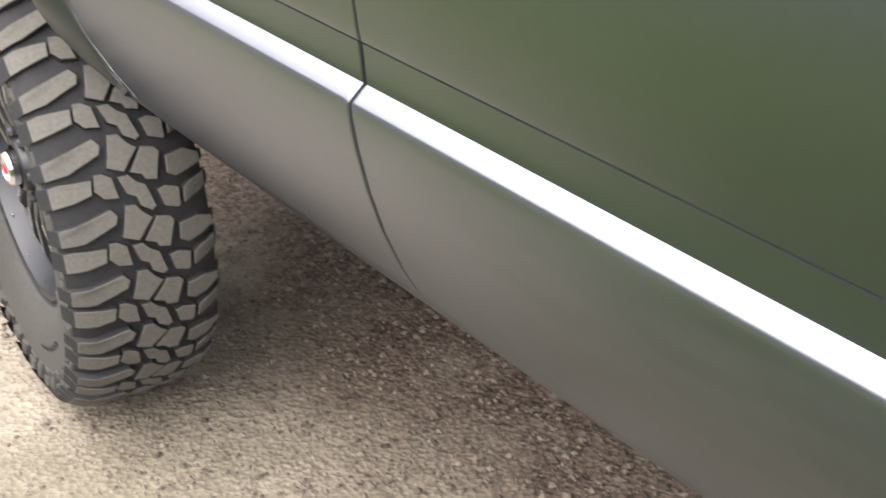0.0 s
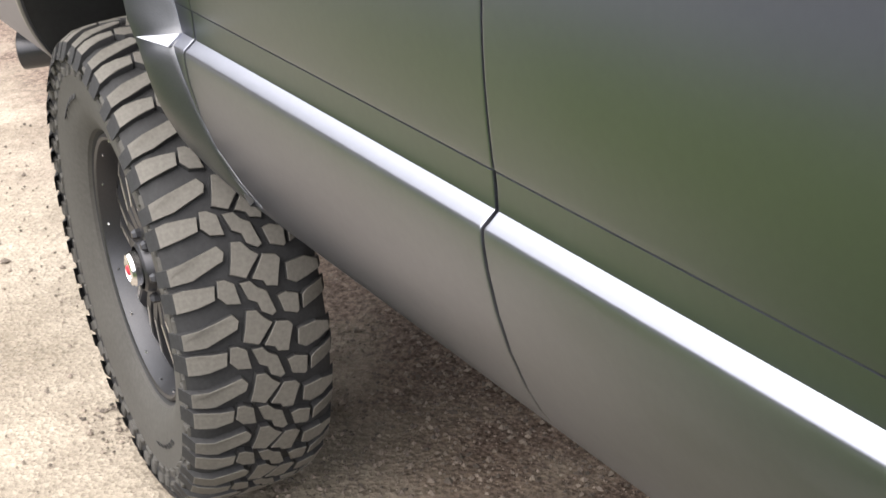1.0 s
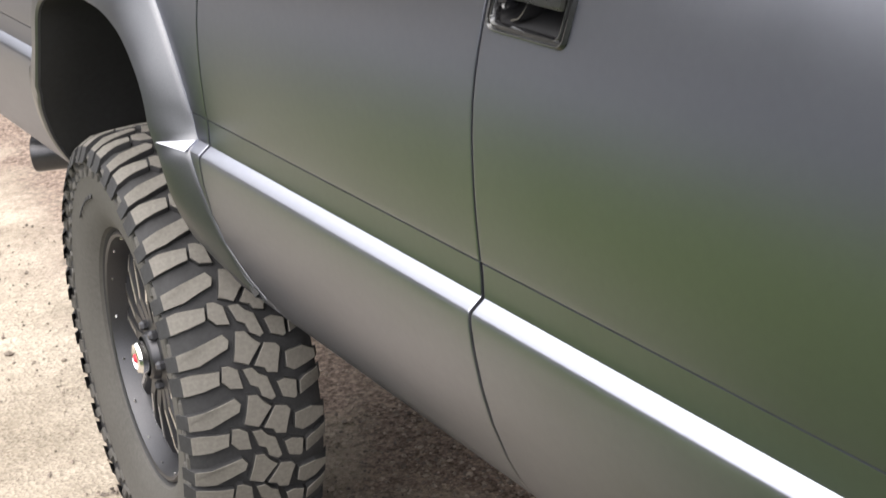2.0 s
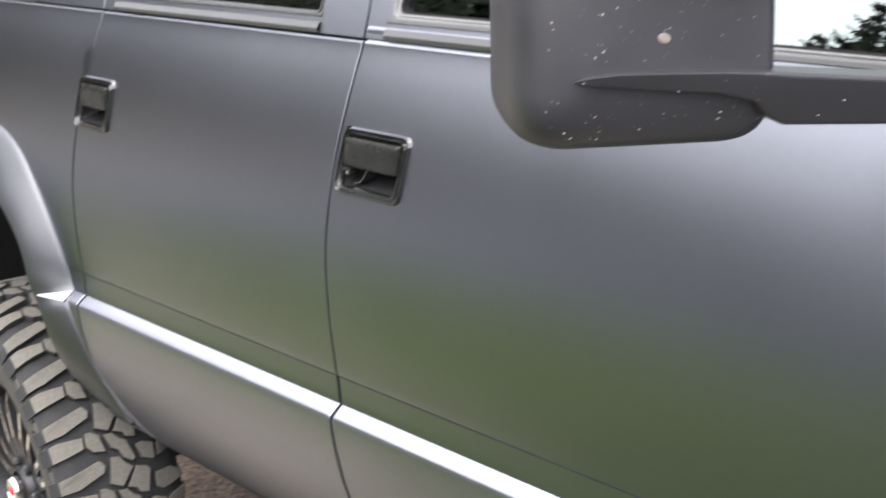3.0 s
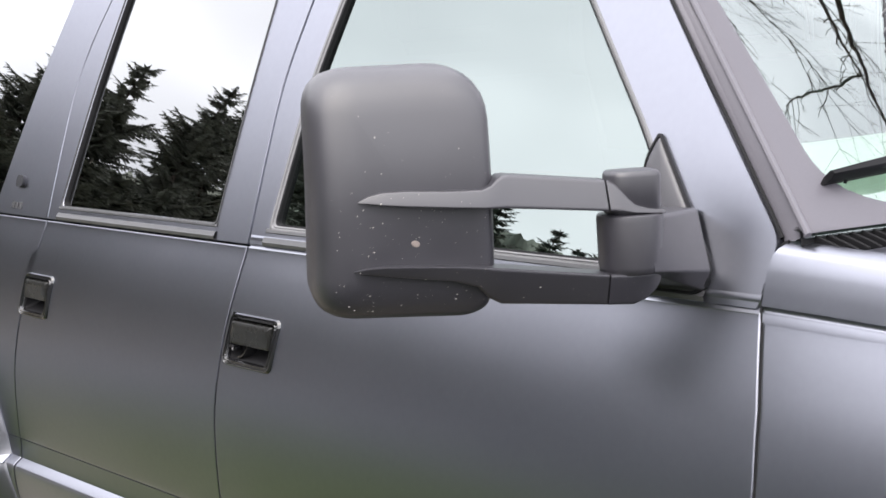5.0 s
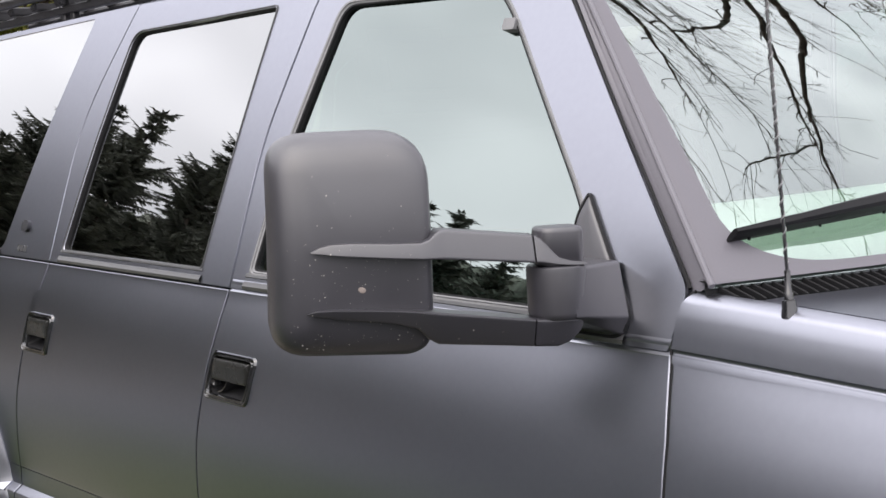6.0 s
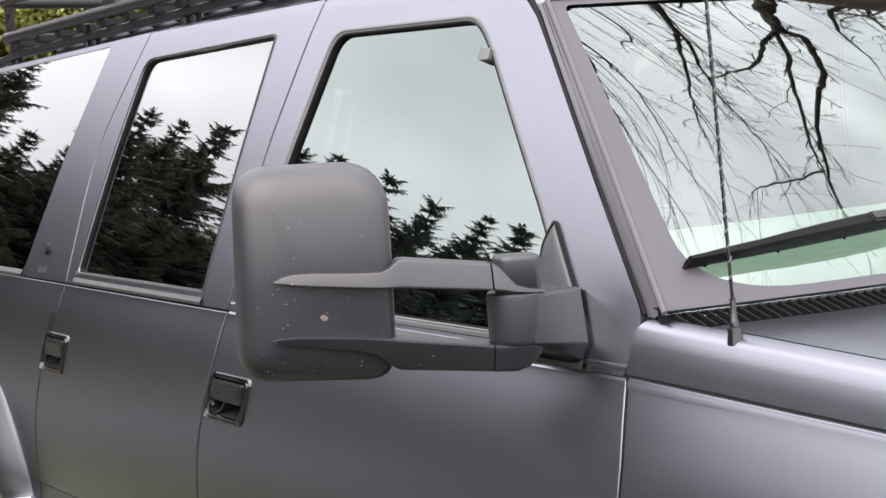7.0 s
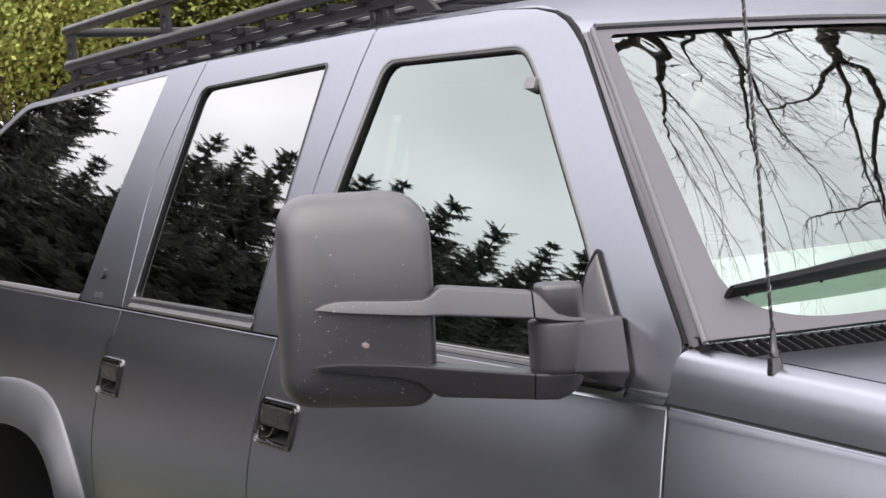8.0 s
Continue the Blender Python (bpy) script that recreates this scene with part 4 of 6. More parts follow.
MU, MN, MW = Vector((0.46, 0.888, 0)).normalized(), Vector((0.888, -0.46, 0)).normalized(), Vector((0, 0, 1))


def mir(u, n, w):
    bow = max(0.0, min(1.0, (0.14 - u) / 0.05))
    return MO + MU * u + MN * (n - (1.45 if w > 0 else 0.75) * bow * w * w) + MW * w


def mirror_outline(inset, n, k=1.0):
    lf, rt = inset * 1.15, inset * 0.45
    c = [(-0.108 + lf, -0.1475 + inset, max(0.050 - inset, 0.012)), (0.101 - rt, -0.1605 + inset, max(0.034 - inset, 0.010)), (0.1085 - rt, -0.118 + inset * 0.4, 0.012), (0.1085 - rt, 0.02, 0.02), (0.1085 - rt, 0.1425 - inset, max(0.066 - inset, 0.012)), (-0.100 + lf, 0.1425 - inset, max(0.052 - inset, 0.012))]
    return [mir(p[0] * k, n, p[1] * k) for p in rounded(c, 7, 4)]


spec = ((0.010, -0.105), (0.004, -0.100), (0.002, -0.080), (0.000, -0.045), (0.002, -0.024), (0.007, -0.008), (0.014, 0.001), (0.024, 0.0065), (0.040, 0.0100))
bm = loft([mirror_outline(i, n) for i, n in spec] + [mirror_outline(0.040, 0.0100 + 0.0012 * (1 - k * k), k) for k in (0.85, 0.65, 0.45, 0.25, 0.08)], cap=(False, True))
mirror_faces = [bvhtree.BVHTree.FromBMesh(bm)]
mirror = cpart("towing_mirror", bm, MIRROR_PLASTIC, None, "large grey towing mirror flecked with pale dirt", 50)
bm = loft([mirror_outline(0.010, -0.105), mirror_outline(0.016, -0.098), mirror_outline(0.02, -0.096)], cap=(False, True))
part("mirror_glass", bm, CHROME, mirror)


def bar(stations, name, label="", under=0.0, over=0.0, r=0.45):
    """An arm of rounded oblong section; stations of (u, n, w, half depth, half height)."""
    loops = []
    for u, n, w, d, h in stations:
        q = min(d, h) * r
        loops.append([mir(u, n + p[0], w + p[1]) for p in rounded([(-d, -h, q), (d - under * h, -h, q), (d - over * h, h, q), (-d, h, q)], 4, 2)])
    bm = loft(loops, cap=(True, True))
    mirror_faces.append(bvhtree.BVHTree.FromBMesh(bm))
    return part(name, bm, MIRROR_PLASTIC, mirror, label)


bar([(-0.056, 0.0150, -0.0072, 0.001, 0.0008), (-0.045, 0.0145, -0.0052, 0.006, 0.0040), (-0.030, 0.0140, -0.0050, 0.010, 0.0070), (-0.005, 0.0135, -0.0062, 0.014, 0.0085), (0.050, 0.0120, -0.0105, 0.020, 0.0095), (0.085, 0.0095, -0.0125, 0.024, 0.0105), (0.096, 0.008, -0.0110, 0.025, 0.0125),
     (0.105, 0.006, -0.0080, 0.026, 0.0165), (0.112, 0.005, -0.0065, 0.026, 0.0185), (0.120, 0.004, -0.0068, 0.026, 0.0190), (0.2350, 0.002, -0.0198, 0.026, 0.0178)], "upper_arm", "", 0.0, 0.75, 0.25)
bar([(-0.064, 0.0150, -0.0868, 0.001, 0.0008), (-0.050, 0.0145, -0.0868, 0.006, 0.0034), (-0.030, 0.0140, -0.0880, 0.010, 0.0055), (-0.005, 0.0135, -0.0905, 0.014, 0.0068), (0.05, 0.0115, -0.0965, 0.020, 0.0090), (0.080, 0.009, -0.1030, 0.024, 0.0125), (0.095, 0.007, -0.1120, 0.025, 0.0195), (0.108, 0.006, -0.1165, 0.025, 0.0225), (0.2330, 0.003, -0.1305, 0.026, 0.0190)], "lower_arm", "", 0.75, 0.0, 0.25)
# upper knuckle: a barrel with a sloping flange before it
barrel = rounded([(-0.030, -0.030, 0.018), (0.031, -0.030, 0.012), (0.031, 0.026, 0.014), (-0.030, 0.026, 0.022)], 6, 3)
kn = loft([[mir(0.2745 + p[0] * k, -0.004 + p[1] * k, w) for p in barrel] for w, k in ((-0.0440, 0.96), (-0.0425, 1.0), (-0.001, 1.0), (0.0030, 0.975), (0.0055, 0.90), (0.0062, 0.70), (0.0062, 0.3))], cap=(True, True))
mirror_faces.append(bvhtree.BVHTree.FromBMesh(kn))
part("upper_knuckle", kn, MIRROR_PLASTIC, mirror)
bar([(0.2375, 0.002, -0.0200, 0.026, 0.0180), (0.2460, 0.006, -0.0222, 0.023, 0.0165), (0.2530, 0.010, -0.0265, 0.019, 0.0130), (0.2600, 0.013, -0.0320, 0.016, 0.0085), (0.2680, 0.014, -0.0370, 0.015, 0.0045), (0.2850, 0.013, -0.0405, 0.015, 0.0026), (0.3060, 0.010, -0.0425, 0.015, 0.0018)], "knuckle_flange", "", 0.0, 0.75, 0.25)
bar([(0.2350, 0.003, -0.1310, 0.026, 0.0190), (0.268, 0.001, -0.1335, 0.026, 0.0190), (0.284, -0.001, -0.1315, 0.024, 0.0160), (0.297, -0.003, -0.1265, 0.021, 0.0105), (0.303, -0.004, -0.1225, 0.017, 0.0055)], "lower_knuckle", "", 0.75, 0.0, 0.25)
pc = mir(0.272, -0.004, 0)
bm = loft([[pc + Vector((0.040 * r * math.cos(k), 0.038 * r * math.sin(k), w)) for k in [2 * math.pi * i / 36 for i in range(36)]] for w, r in ((-0.1150, 0.90), (-0.1125, 0.97), (-0.106, 1.0), (-0.052, 1.03), (-0.0460, 1.01), (-0.0445, 0.96))], cap=(True, True))
part("pivot", bm, MIRROR_PLASTIC, mirror)
SAIL = [(-0.196, 1.509, 0.012), (-0.090, 1.509, 0.020), (-0.081, 1.540, 0.022), (-0.200, 1.693, 0.006), (-0.216, 1.660, 0.018)]
# mount: a wedge from the pivot to the triangular plate, its underside running back to the plate's foot
root = [mir(0.285, 0.034, -0.0465), mir(0.287, 0.033, -0.1135), mir(0.280, 0.010, -0.1145), mir(0.270, -0.034, -0.1140), mir(0.270, -0.036, -0.0465)]
wall_at = [on_side(-0.118, 1.607, -0.006), on_side(-0.080, 1.536, -0.006), on_side(-0.086, 1.512, -0.004), on_side(-0.190, 1.510, -0.004), on_side(-0.212, 1.607, -0.006)]
loops = []
for k in range(7):
    t = k / 6
    corners = [a.lerp(b, t) for a, b in zip(root, wall_at)]
    row = []
    for i, p in enumerate(corners):
        q0, q1 = corners[i - 1], corners[(i + 1) % 5]
        r = 0.006 if i in (0, 4) else 0.003
        s0, s1 = p + (q0 - p).normalized() * r, p + (q1 - p).normalized() * r
        row += [(1 - f) ** 2 * s0 + 2 * f * (1 - f) * p + f * f * s1 for f in (0, 0.25, 0.5, 0.75, 1)]
    loops.append(row)
part("mount", loft(loops, cap=(True, True)), MIRROR_PLASTIC, mirror)
sl_o = rounded(SAIL, 6, 5)
cc = sum((Vector(p) for p in sl_o), Vector((0, 0))) / len(sl_o)
bm = loft([[on_side(*(cc + (p - cc) * k), d) for p in sl_o] for k, d in ((1.0, 0.02), (1.0, -0.003), (0.985, -0.006), (0.93, -0.008), (0.80, -0.009), (0.45, -0.010), (0.1, -0.010))], cap=(False, True))
part("mount_plate", bm, MIRROR_PLASTIC, mirror)
bm = loft([[on_side(*(cc + (p - cc) * k), d) for p in sl_o] for k, d in ((1.05, 0.012), (1.05, -0.002), (1.04, -0.0065), (1.0, -0.0072), (0.985, -0.0045))])
part("mount_gasket", bm, COWL, mirror)
rng = random.Random(4)
fleck = bmesh.new()
bmesh.ops.create_icosphere(fleck, subdivisions=1, radius=1.0)
fleck_mesh = mesh_of(fleck, DIRT, name="fleck")
fleck2 = bmesh.new()
bmesh.ops.create_icosphere(fleck2, subdivisions=2, radius=1.0)
chip_mesh = mesh_of(fleck2, RUST, name="chip")
basis = Matrix((MU, MN, MW)).transposed().to_4x4()


def on_mirror(u, w):
    """The front face of the mirror or of its arms at a place."""
    hits = [f.ray_cast(mir(u, 0.2, w), -MN) for f in mirror_faces]
    hits = [h[0] for h in hits if h[0] is not None]
    return max(hits, key=lambda p: p.dot(MN)) if hits else None


for k in range(190):
    u, w = rng.uniform(-0.085, 0.10), rng.choice((rng.uniform(-0.145, 0.0), rng.uniform(-0.075, -0.02), rng.uniform(-0.14, -0.10), rng.uniform(-0.02, 0.12)))
    if k > 176:
        u, w = rng.uniform(0.12, 0.29), rng.uniform(-0.145, -0.115)
    p = on_mirror(u, w)
    if p is None or (w > 0 and rng.random() < 0.55):
        continue
    r = rng.choice((0.0002, 0.0003, 0.0003, 0.0003, 0.0004, 0.0004, 0.0006, 0.0009))
    share("dirt_fleck", fleck_mesh, mirror, Matrix.Translation(p) @ basis @ Matrix.Diagonal((r * rng.uniform(0.7, 1.4), r * 0.3, r * rng.uniform(0.7, 1.6), 1)))
share("paint_chip", chip_mesh, mirror, Matrix.Translation(on_mirror(0.0085, -0.0595)) @ basis @ Matrix.Rotation(0.5, 4, "Y") @ Matrix.Diagonal((0.0056, 0.0008, 0.0042, 1)), "small rusty chip")
# the other mirror
other = copy_thing(mirror, Matrix.Identity(4))
other.matrix_basis = Matrix.Translation((0, WIDE, 0)) @ Matrix.Diagonal((1, -1, 1, 1))


# ---- wheels ----
R, TW = 0.440, 0.120          # outer radius and half the tread's width
PITCH = 25


def crown(s):
    """The tread's radius across its width."""
    a = abs(s)
    return R - 0.008 * (a / 0.10) ** 2 - 0.45 * max(0.0, a - 0.096)


def tread_block(outline, depth=0.0125, taper=0.0018, shoulder=0):
    """One lug: an outline of (across, along) raised on the carcass."""
    c = (sum(p[0] for p in outline) / len(outline), sum(p[1] for p in outline) / len(outline))
    outline = [(max(-TW, min(TW, c[0] + (p[0] - c[0]) * 1.07)), c[1] + (p[1] - c[1]) * 1.07) for p in outline]

    def put(s, a, r):
        k = a / R
        return Vector((r * math.cos(k), s, r * math.sin(k)))

    def shrink(p, d):
        v = Vector((c[0] - p[0], c[1] - p[1]))
        return Vector(p) + v.normalized() * d
    dense = []
    for i, p in enumerate(outline):
        q = outline[(i + 1) % len(outline)]
        dense += [p, ((p[0] + q[0]) / 2, (p[1] + q[1]) / 2)]
    base = [put(p[0], p[1], crown(p[0]) - depth) for p in dense]
    edge = [put(*shrink(p, taper * 0.35), crown(p[0]) - 0.0012) for p in dense]
    top = [put(*shrink(p, taper * 0.9), crown(p[0])) for p in dense]
    if shoulder:
        for i, p in enumerate(dense):
            if abs(p[0]) > TW - 0.004:
                base[i] = put(p[0] + 0.012 * shoulder, p[1], crown(p[0]) - 0.030)
    me = mesh_of(loft([base, edge, top], cap=(False, True)), RUBBER, 30, "tread_block")
    me.materials.append(RUBBER_DARK)
    for f in me.polygons[:len(dense)]:
        f.material_index = 1
    return me


L = 2 * math.pi * R / PITCH          # length of one pitch, holding two rows of lugs


def sc(pts):
    return [(s * TW, a * L) for s, a in pts]


def lug(pts, shoulder=0):
    """A lug from its outline, across and along the tread, set on the pitch."""
    return tread_block(sc([((a - 0.07) / 1.12, b / 0.88) for a, b in pts]), shoulder=shoulder)


BLOCKS = [
    lug([(-1.06, 1.36), (-0.80, 1.40), (-0.32, 1.50), (-0.24, 1.41), (-0.28, 1.31), (-0.74, 1.165), (-1.06, 1.15)], -1),
    lug([(-0.08, 1.50), (0.06, 1.48), (0.15, 1.37), (0.26, 1.28), (0.01, 1.045), (-0.20, 1.13), (-0.15, 1.27)]),
    lug([(0.33, 1.27), (0.51, 1.23), (0.57, 1.165), (0.45, 0.85), (0.29, 0.885), (0.255, 0.95), (0.11, 1.01)]),
    lug([(0.655, 1.09), (0.95, 1.115), (1.20, 1.02), (1.20, 0.90), (0.745, 0.82), (0.63, 0.885), (0.64, 0.975)], 1),
    lug([(-1.06, 1.04), (-0.90, 1.06), (-0.48, 1.03), (-0.51, 0.86), (-0.76, 0.81), (-1.06, 0.78)], -1),
    lug([(-0.41, 1.08), (-0.31, 1.075), (-0.18, 1.0), (-0.15, 0.745), (-0.345, 0.775), (-0.45, 0.885)]),
    lug([(-0.09, 0.98), (0.06, 0.975), (0.145, 0.885), (0.27, 0.815), (0.35, 0.53), (0.28, 0.50), (0.14, 0.58), (0.10, 0.70), (-0.015, 0.765)]),
    lug([(0.425, 0.71), (0.55, 0.735), (0.74, 0.67), (0.715, 0.455), (0.67, 0.43), (0.485, 0.495)]),
    lug([(0.805, 0.64), (0.89, 0.695), (1.20, 0.75), (1.20, 0.57), (0.85, 0.485), (0.79, 0.465)], 1),
]
wall = [(-0.074, 0.247), (-0.086, 0.254), (-0.099, 0.268), (-0.110, 0.296), (-0.1155, 0.330), (-0.118, 0.365), (-0.119, 0.390), (-0.1205, 0.403)]
carcass = wall + [(-TW - 0.002, crown(TW) - 0.016)] + [(s, crown(s) - 0.0125) for s in (-0.112, -0.096, -0.065, -0.035, 0.0, 0.035, 0.065, 0.096, 0.112)] + [(TW + 0.002, crown(TW) - 0.016)]
carcass += [(-s, r) for s, r in reversed(wall)]
TYRE = mesh_of(lathe(carcass, 96), RUBBER_DARK, 40, "tyre")
WALL = bmesh.new()
lathe([(-0.0745, 0.2475), (-0.0868, 0.2545), (-0.0905, 0.257), (-0.0925, 0.2575), (-0.1000, 0.2685), (-0.1070, 0.284), (-0.1110, 0.2965), (-0.1165, 0.330), (-0.1185, 0.352), (-0.1195, 0.360), (-0.1180, 0.363)], 96, WALL)
WALL = mesh_of(WALL, SIDEWALL, 30, "sidewall")
bm = block(-0.014, 0.014, -0.007, 0.006, -0.019, 0.019, 0.003, 1)
BITER = mesh_of(bm, SIDEWALL, 30, "side_lug")
bm = block(-0.010, 0.010, -0.0012, 0.001, -0.007, 0.007, 0.001, 1)
BAR = mesh_of(bm, RUBBER_DARK, 30, "raised_bar")
rim_prof = [(-0.062, 0.275), (-0.070, 0.273), (-0.073, 0.268), (-0.070, 0.262), (-0.062, 0.2595), (-0.054, 0.257), (-0.030, 0.251), (0.005, 0.244), (0.035, 0.236), (0.06, 0.234), (0.08, 0.25), (0.09, 0.27)]
RIM = mesh_of(lathe(rim_prof, 96), RIM_BLACK, 40, "rim")
LIP = mesh_of(lathe([(-0.006, 0.2455), (-0.014, 0.2420), (-0.016, 0.236), (-0.014, 0.229), (-0.006, 0.226), (0.012, 0.226)], 96), RIM_MILLED, 40, "milled_ring")
sp = bmesh.new()
for sgn in (-1, 1):
    loft([[Vector((r, d + dd, sgn * off + o)) for dd, o in ((0.0, -w), (0.0, w), (0.03, w * 1.2), (0.03, -w * 1.2))] for r, d, off, w in ((0.062, -0.044, 0.016, 0.014), (0.12, -0.050, 0.022, 0.012), (0.20, -0.046, 0.034, 0.011), (0.234, -0.036, 0.043, 0.011), (0.246, -0.020, 0.046, 0.011))], cap=(True, True), bm=sp)
SPOKE = mesh_of(sp, RIM_BLACK, 30, "spoke")
sp = bmesh.new()
for sgn in (-1, 1):
    loft([[Vector((r, d - 0.0012, sgn * off + o)) for o in (-0.0055, 0.0055)] for r, d, off in ((0.12, -0.050, 0.022), (0.20, -0.046, 0.034), (0.232, -0.0368, 0.0425))], closed=False, bm=sp)
MILL = mesh_of(sp, RIM_MILLED, 30, "spoke_edge")
HUB = mesh_of(lathe([(0.02, 0.085), (-0.035, 0.085), (-0.045, 0.080), (-0.048, 0.055), (-0.062, 0.050), (-0.066, 0.044)], 48), RIM_BLACK, 30, "hub")
CAP = mesh_of(loft([[Vector((r * math.cos(k), s, r * math.sin(k))) for k in [2 * math.pi * i / 32 for i in range(32)]] for s, r in ((-0.064, 0.046), (-0.078, 0.045), (-0.084, 0.040), (-0.086, 0.030), (-0.083, 0.028))], cap=(False, True)), CHROME, 30, "hub_cap")
CAPR = mesh_of(loft([[Vector((r * math.cos(k), s, r * math.sin(k))) for k in [2 * math.pi * i / 24 for i in range(24)]] for s, r in ((-0.082, 0.014), (-0.0865, 0.013), (-0.088, 0.010))], cap=(False, True)), RED, 30, "cap_badge")
NUT = mesh_of(loft([circle_pts((0, s, 0), r, (0, 1, 0), 6) for s, r in ((-0.01, 0.011), (-0.055, 0.011), (-0.062, 0.007))], cap=(False, True)), RIM_BLACK, 20, "lug_nut")
BEAD = mesh_of(loft([circle_pts((0, s, 0), r, (0, 1, 0), 6) for s, r in ((0.0, 0.004), (-0.003, 0.004), (-0.004, 0.002))], cap=(False, True)), CHROME, 20, "rim_bolt")
DISC = mesh_of(lathe([(0.06, 0.04), (0.05, 0.17), (0.075, 0.17), (0.075, 0.04)], 48), UNDER, 30, "brake_disc")


def spin(k):
    return Matrix.Rotation(k, 4, "Y")


def make_wheel(x, y, left, near):
    m = Matrix.Translation((x, y, R + 0.025)) @ pose(0, 0, 0, 0, 0, -4.5 if near else 0) @ (Matrix.Rotation(math.pi, 4, "Z") if left else Matrix.Identity(4))
    w = new("wheel", TYRE)
    w.parent = car
    w.matrix_parent_inverse = Matrix.Translation(-Vector(car.location))
    w.matrix_basis = m
    tagged(w, "dusty mud-terrain tyre on a deep black wheel")
    share("sidewall", WALL, w)
    fit = Matrix.Translation((0, -0.013, 0)) @ Matrix.Diagonal((0.90, 1, 0.90, 1))
    share("rim", RIM, w, fit, "deep black alloy rim")
    share("milled_ring", LIP, w, fit, "bright milled ring")
    for k in range(8):
        a = 2 * math.pi * (k + 0.3) / 8
        share("spoke", SPOKE, w, fit @ spin(a))
        share("spoke_edge", MILL, w, fit @ spin(a), "bright milled spoke edges")
    share("hub", HUB, w, fit)
    small = fit @ Matrix.Diagonal((0.78, 1, 0.78, 1))
    share("hub_cap", CAP, w, small, "silver hub cap")
    share("cap_badge", CAPR, w, small, "red badge on the hub cap")
    for k in range(6):
        share("lug_nut", NUT, w, fit @ Matrix.Translation((0.066 * math.cos(k * math.pi / 3), -0.0, 0.066 * math.sin(k * math.pi / 3))))
    share("brake_disc", DISC, w)
    if near:
        for k in range(16):
            a = 2 * math.pi * k / 16
            share("rim_bolt", BEAD, w, fit @ spin(a) @ Matrix.Translation((0.258, -0.058, 0)))
    for k in range(PITCH * 2):
        a = 2 * math.pi * (k + 0.25) / (PITCH * 2)
        share("side_lug", BITER, w, spin(-a) @ Matrix.Translation((0.389 + 0.004 * (k % 2), -0.1175, 0)) @ pose(0, 0, 0, 0, 0, -12) @ Matrix.Diagonal((1.0 - 0.3 * (k % 2), 1, 0.55 + 0.25 * (k % 2), 1)))
    for k in range(PITCH * 2):
        a = 2 * math.pi * (k + 0.7) / (PITCH * 2)
        share("side_lug", BITER, w, spin(-a) @ Matrix.Translation((0.368, -0.1165, 0)) @ pose(0, 0, 0, 0, 14, 5) @ Matrix.Diagonal((0.55, 0.8, 0.5 + 0.2 * (k % 2), 1)))
    for word in (1.9, 5.0):
        for k in range(6):
            share("raised_bar", BAR, w, spin(-(word + k * 0.085)) @ Matrix.Translation((0.325, -0.1150, 0)) @ pose(0, 0, 0, 0, 0, 16) @ pose(0, 0, 0, 0, 0, 8))
    if near:
        for k in range(PITCH):
            for b in BLOCKS:
                share("tread_block", b, w, spin(-2 * math.pi * k / PITCH))
    else:
        joined = bmesh.new()
        for k in range(PITCH):
            for b in BLOCKS:
                n0 = len(joined.verts)
                joined.from_mesh(b)
                joined.verts.ensure_lookup_table()
                rot = spin(-2 * math.pi * k / PITCH)
                for v in joined.verts[n0:]:
                    v.co = rot @ v.co
        part("tread", joined, RUBBER, w).data.materials.append(RUBBER_DARK)


make_wheel(-2.35, 0.070, False, True)
for wx, wy, wleft in ((0.62, 0.060, False), (-2.35, WIDE - 0.060, True), (0.62, WIDE - 0.060, True)):
    make_wheel(wx, wy, wleft, False)


# ---- roof rack ----
rack = thing("roof_rack", "black tubular steel roof rack on the vehicle's roof", "roof rack", at=(-1.85, 0.97, 2.11))


def rpart(name, bm, parent=None):
    ob = part(name, bm, RACK, parent or rack)
    if parent is None:
        ob.matrix_parent_inverse = Matrix.Translation(-Vector(rack.location))
    return ob


RX0, RX1, RY0, RY1, RZ0, RZ1 = -2.775, -0.97, 0.335, 1.605, 2.118, 2.217


def basket(z, r):
    c = 0.05
    pts = []
    for x, y in rounded([(RX0, RY0, c), (RX1, RY0, c), (RX1, RY1, c), (RX0, RY1, c)], 5, 3):
        pts.append((x, y, z))
    return tube(pts + [pts[0]], r, 12)


rpart("lower_rail", basket(RZ0, 0.0150))
rpart("upper_rail", basket(RZ1, 0.0140))
for x in (-2.705, -2.07, -1.43):
    for y in (RY0, RY1):
        out = -1 if y < 1 else 1
        # a flat plate with an oval hole through it
        edge = [(x + p[0], RZ0 + p[1]) for p in rounded([(-0.024, -0.012, 0.006), (0.024, -0.012, 0.006), (0.024, 0.110, 0.006), (-0.024, 0.110, 0.006)], 3, 3)]
        hole = [(x + p[0], RZ0 + p[1]) for p in rounded([(-0.009, 0.030, 0.0085), (0.009, 0.030, 0.0085), (0.009, 0.062, 0.0085), (-0.009, 0.062, 0.0085)], 3, 3)]
        y0, y1 = y - 0.005, y + 0.005
        pl = loft([[Vector((a, q, b)) for a, b in o] for o, q in ((hole, y0), (edge, y0), (edge, y1), (hole, y1), (hole, y0))])
        rpart("upright_plate", pl)
for k in range(13):
    x = RX0 + 0.09 + 0.137 * k
    rpart("cross_bar", block(x - 0.016, x + 0.016, RY0 + 0.005, RY1 - 0.005, RZ0 - 0.034, RZ0 - 0.014, 0.004, 2))
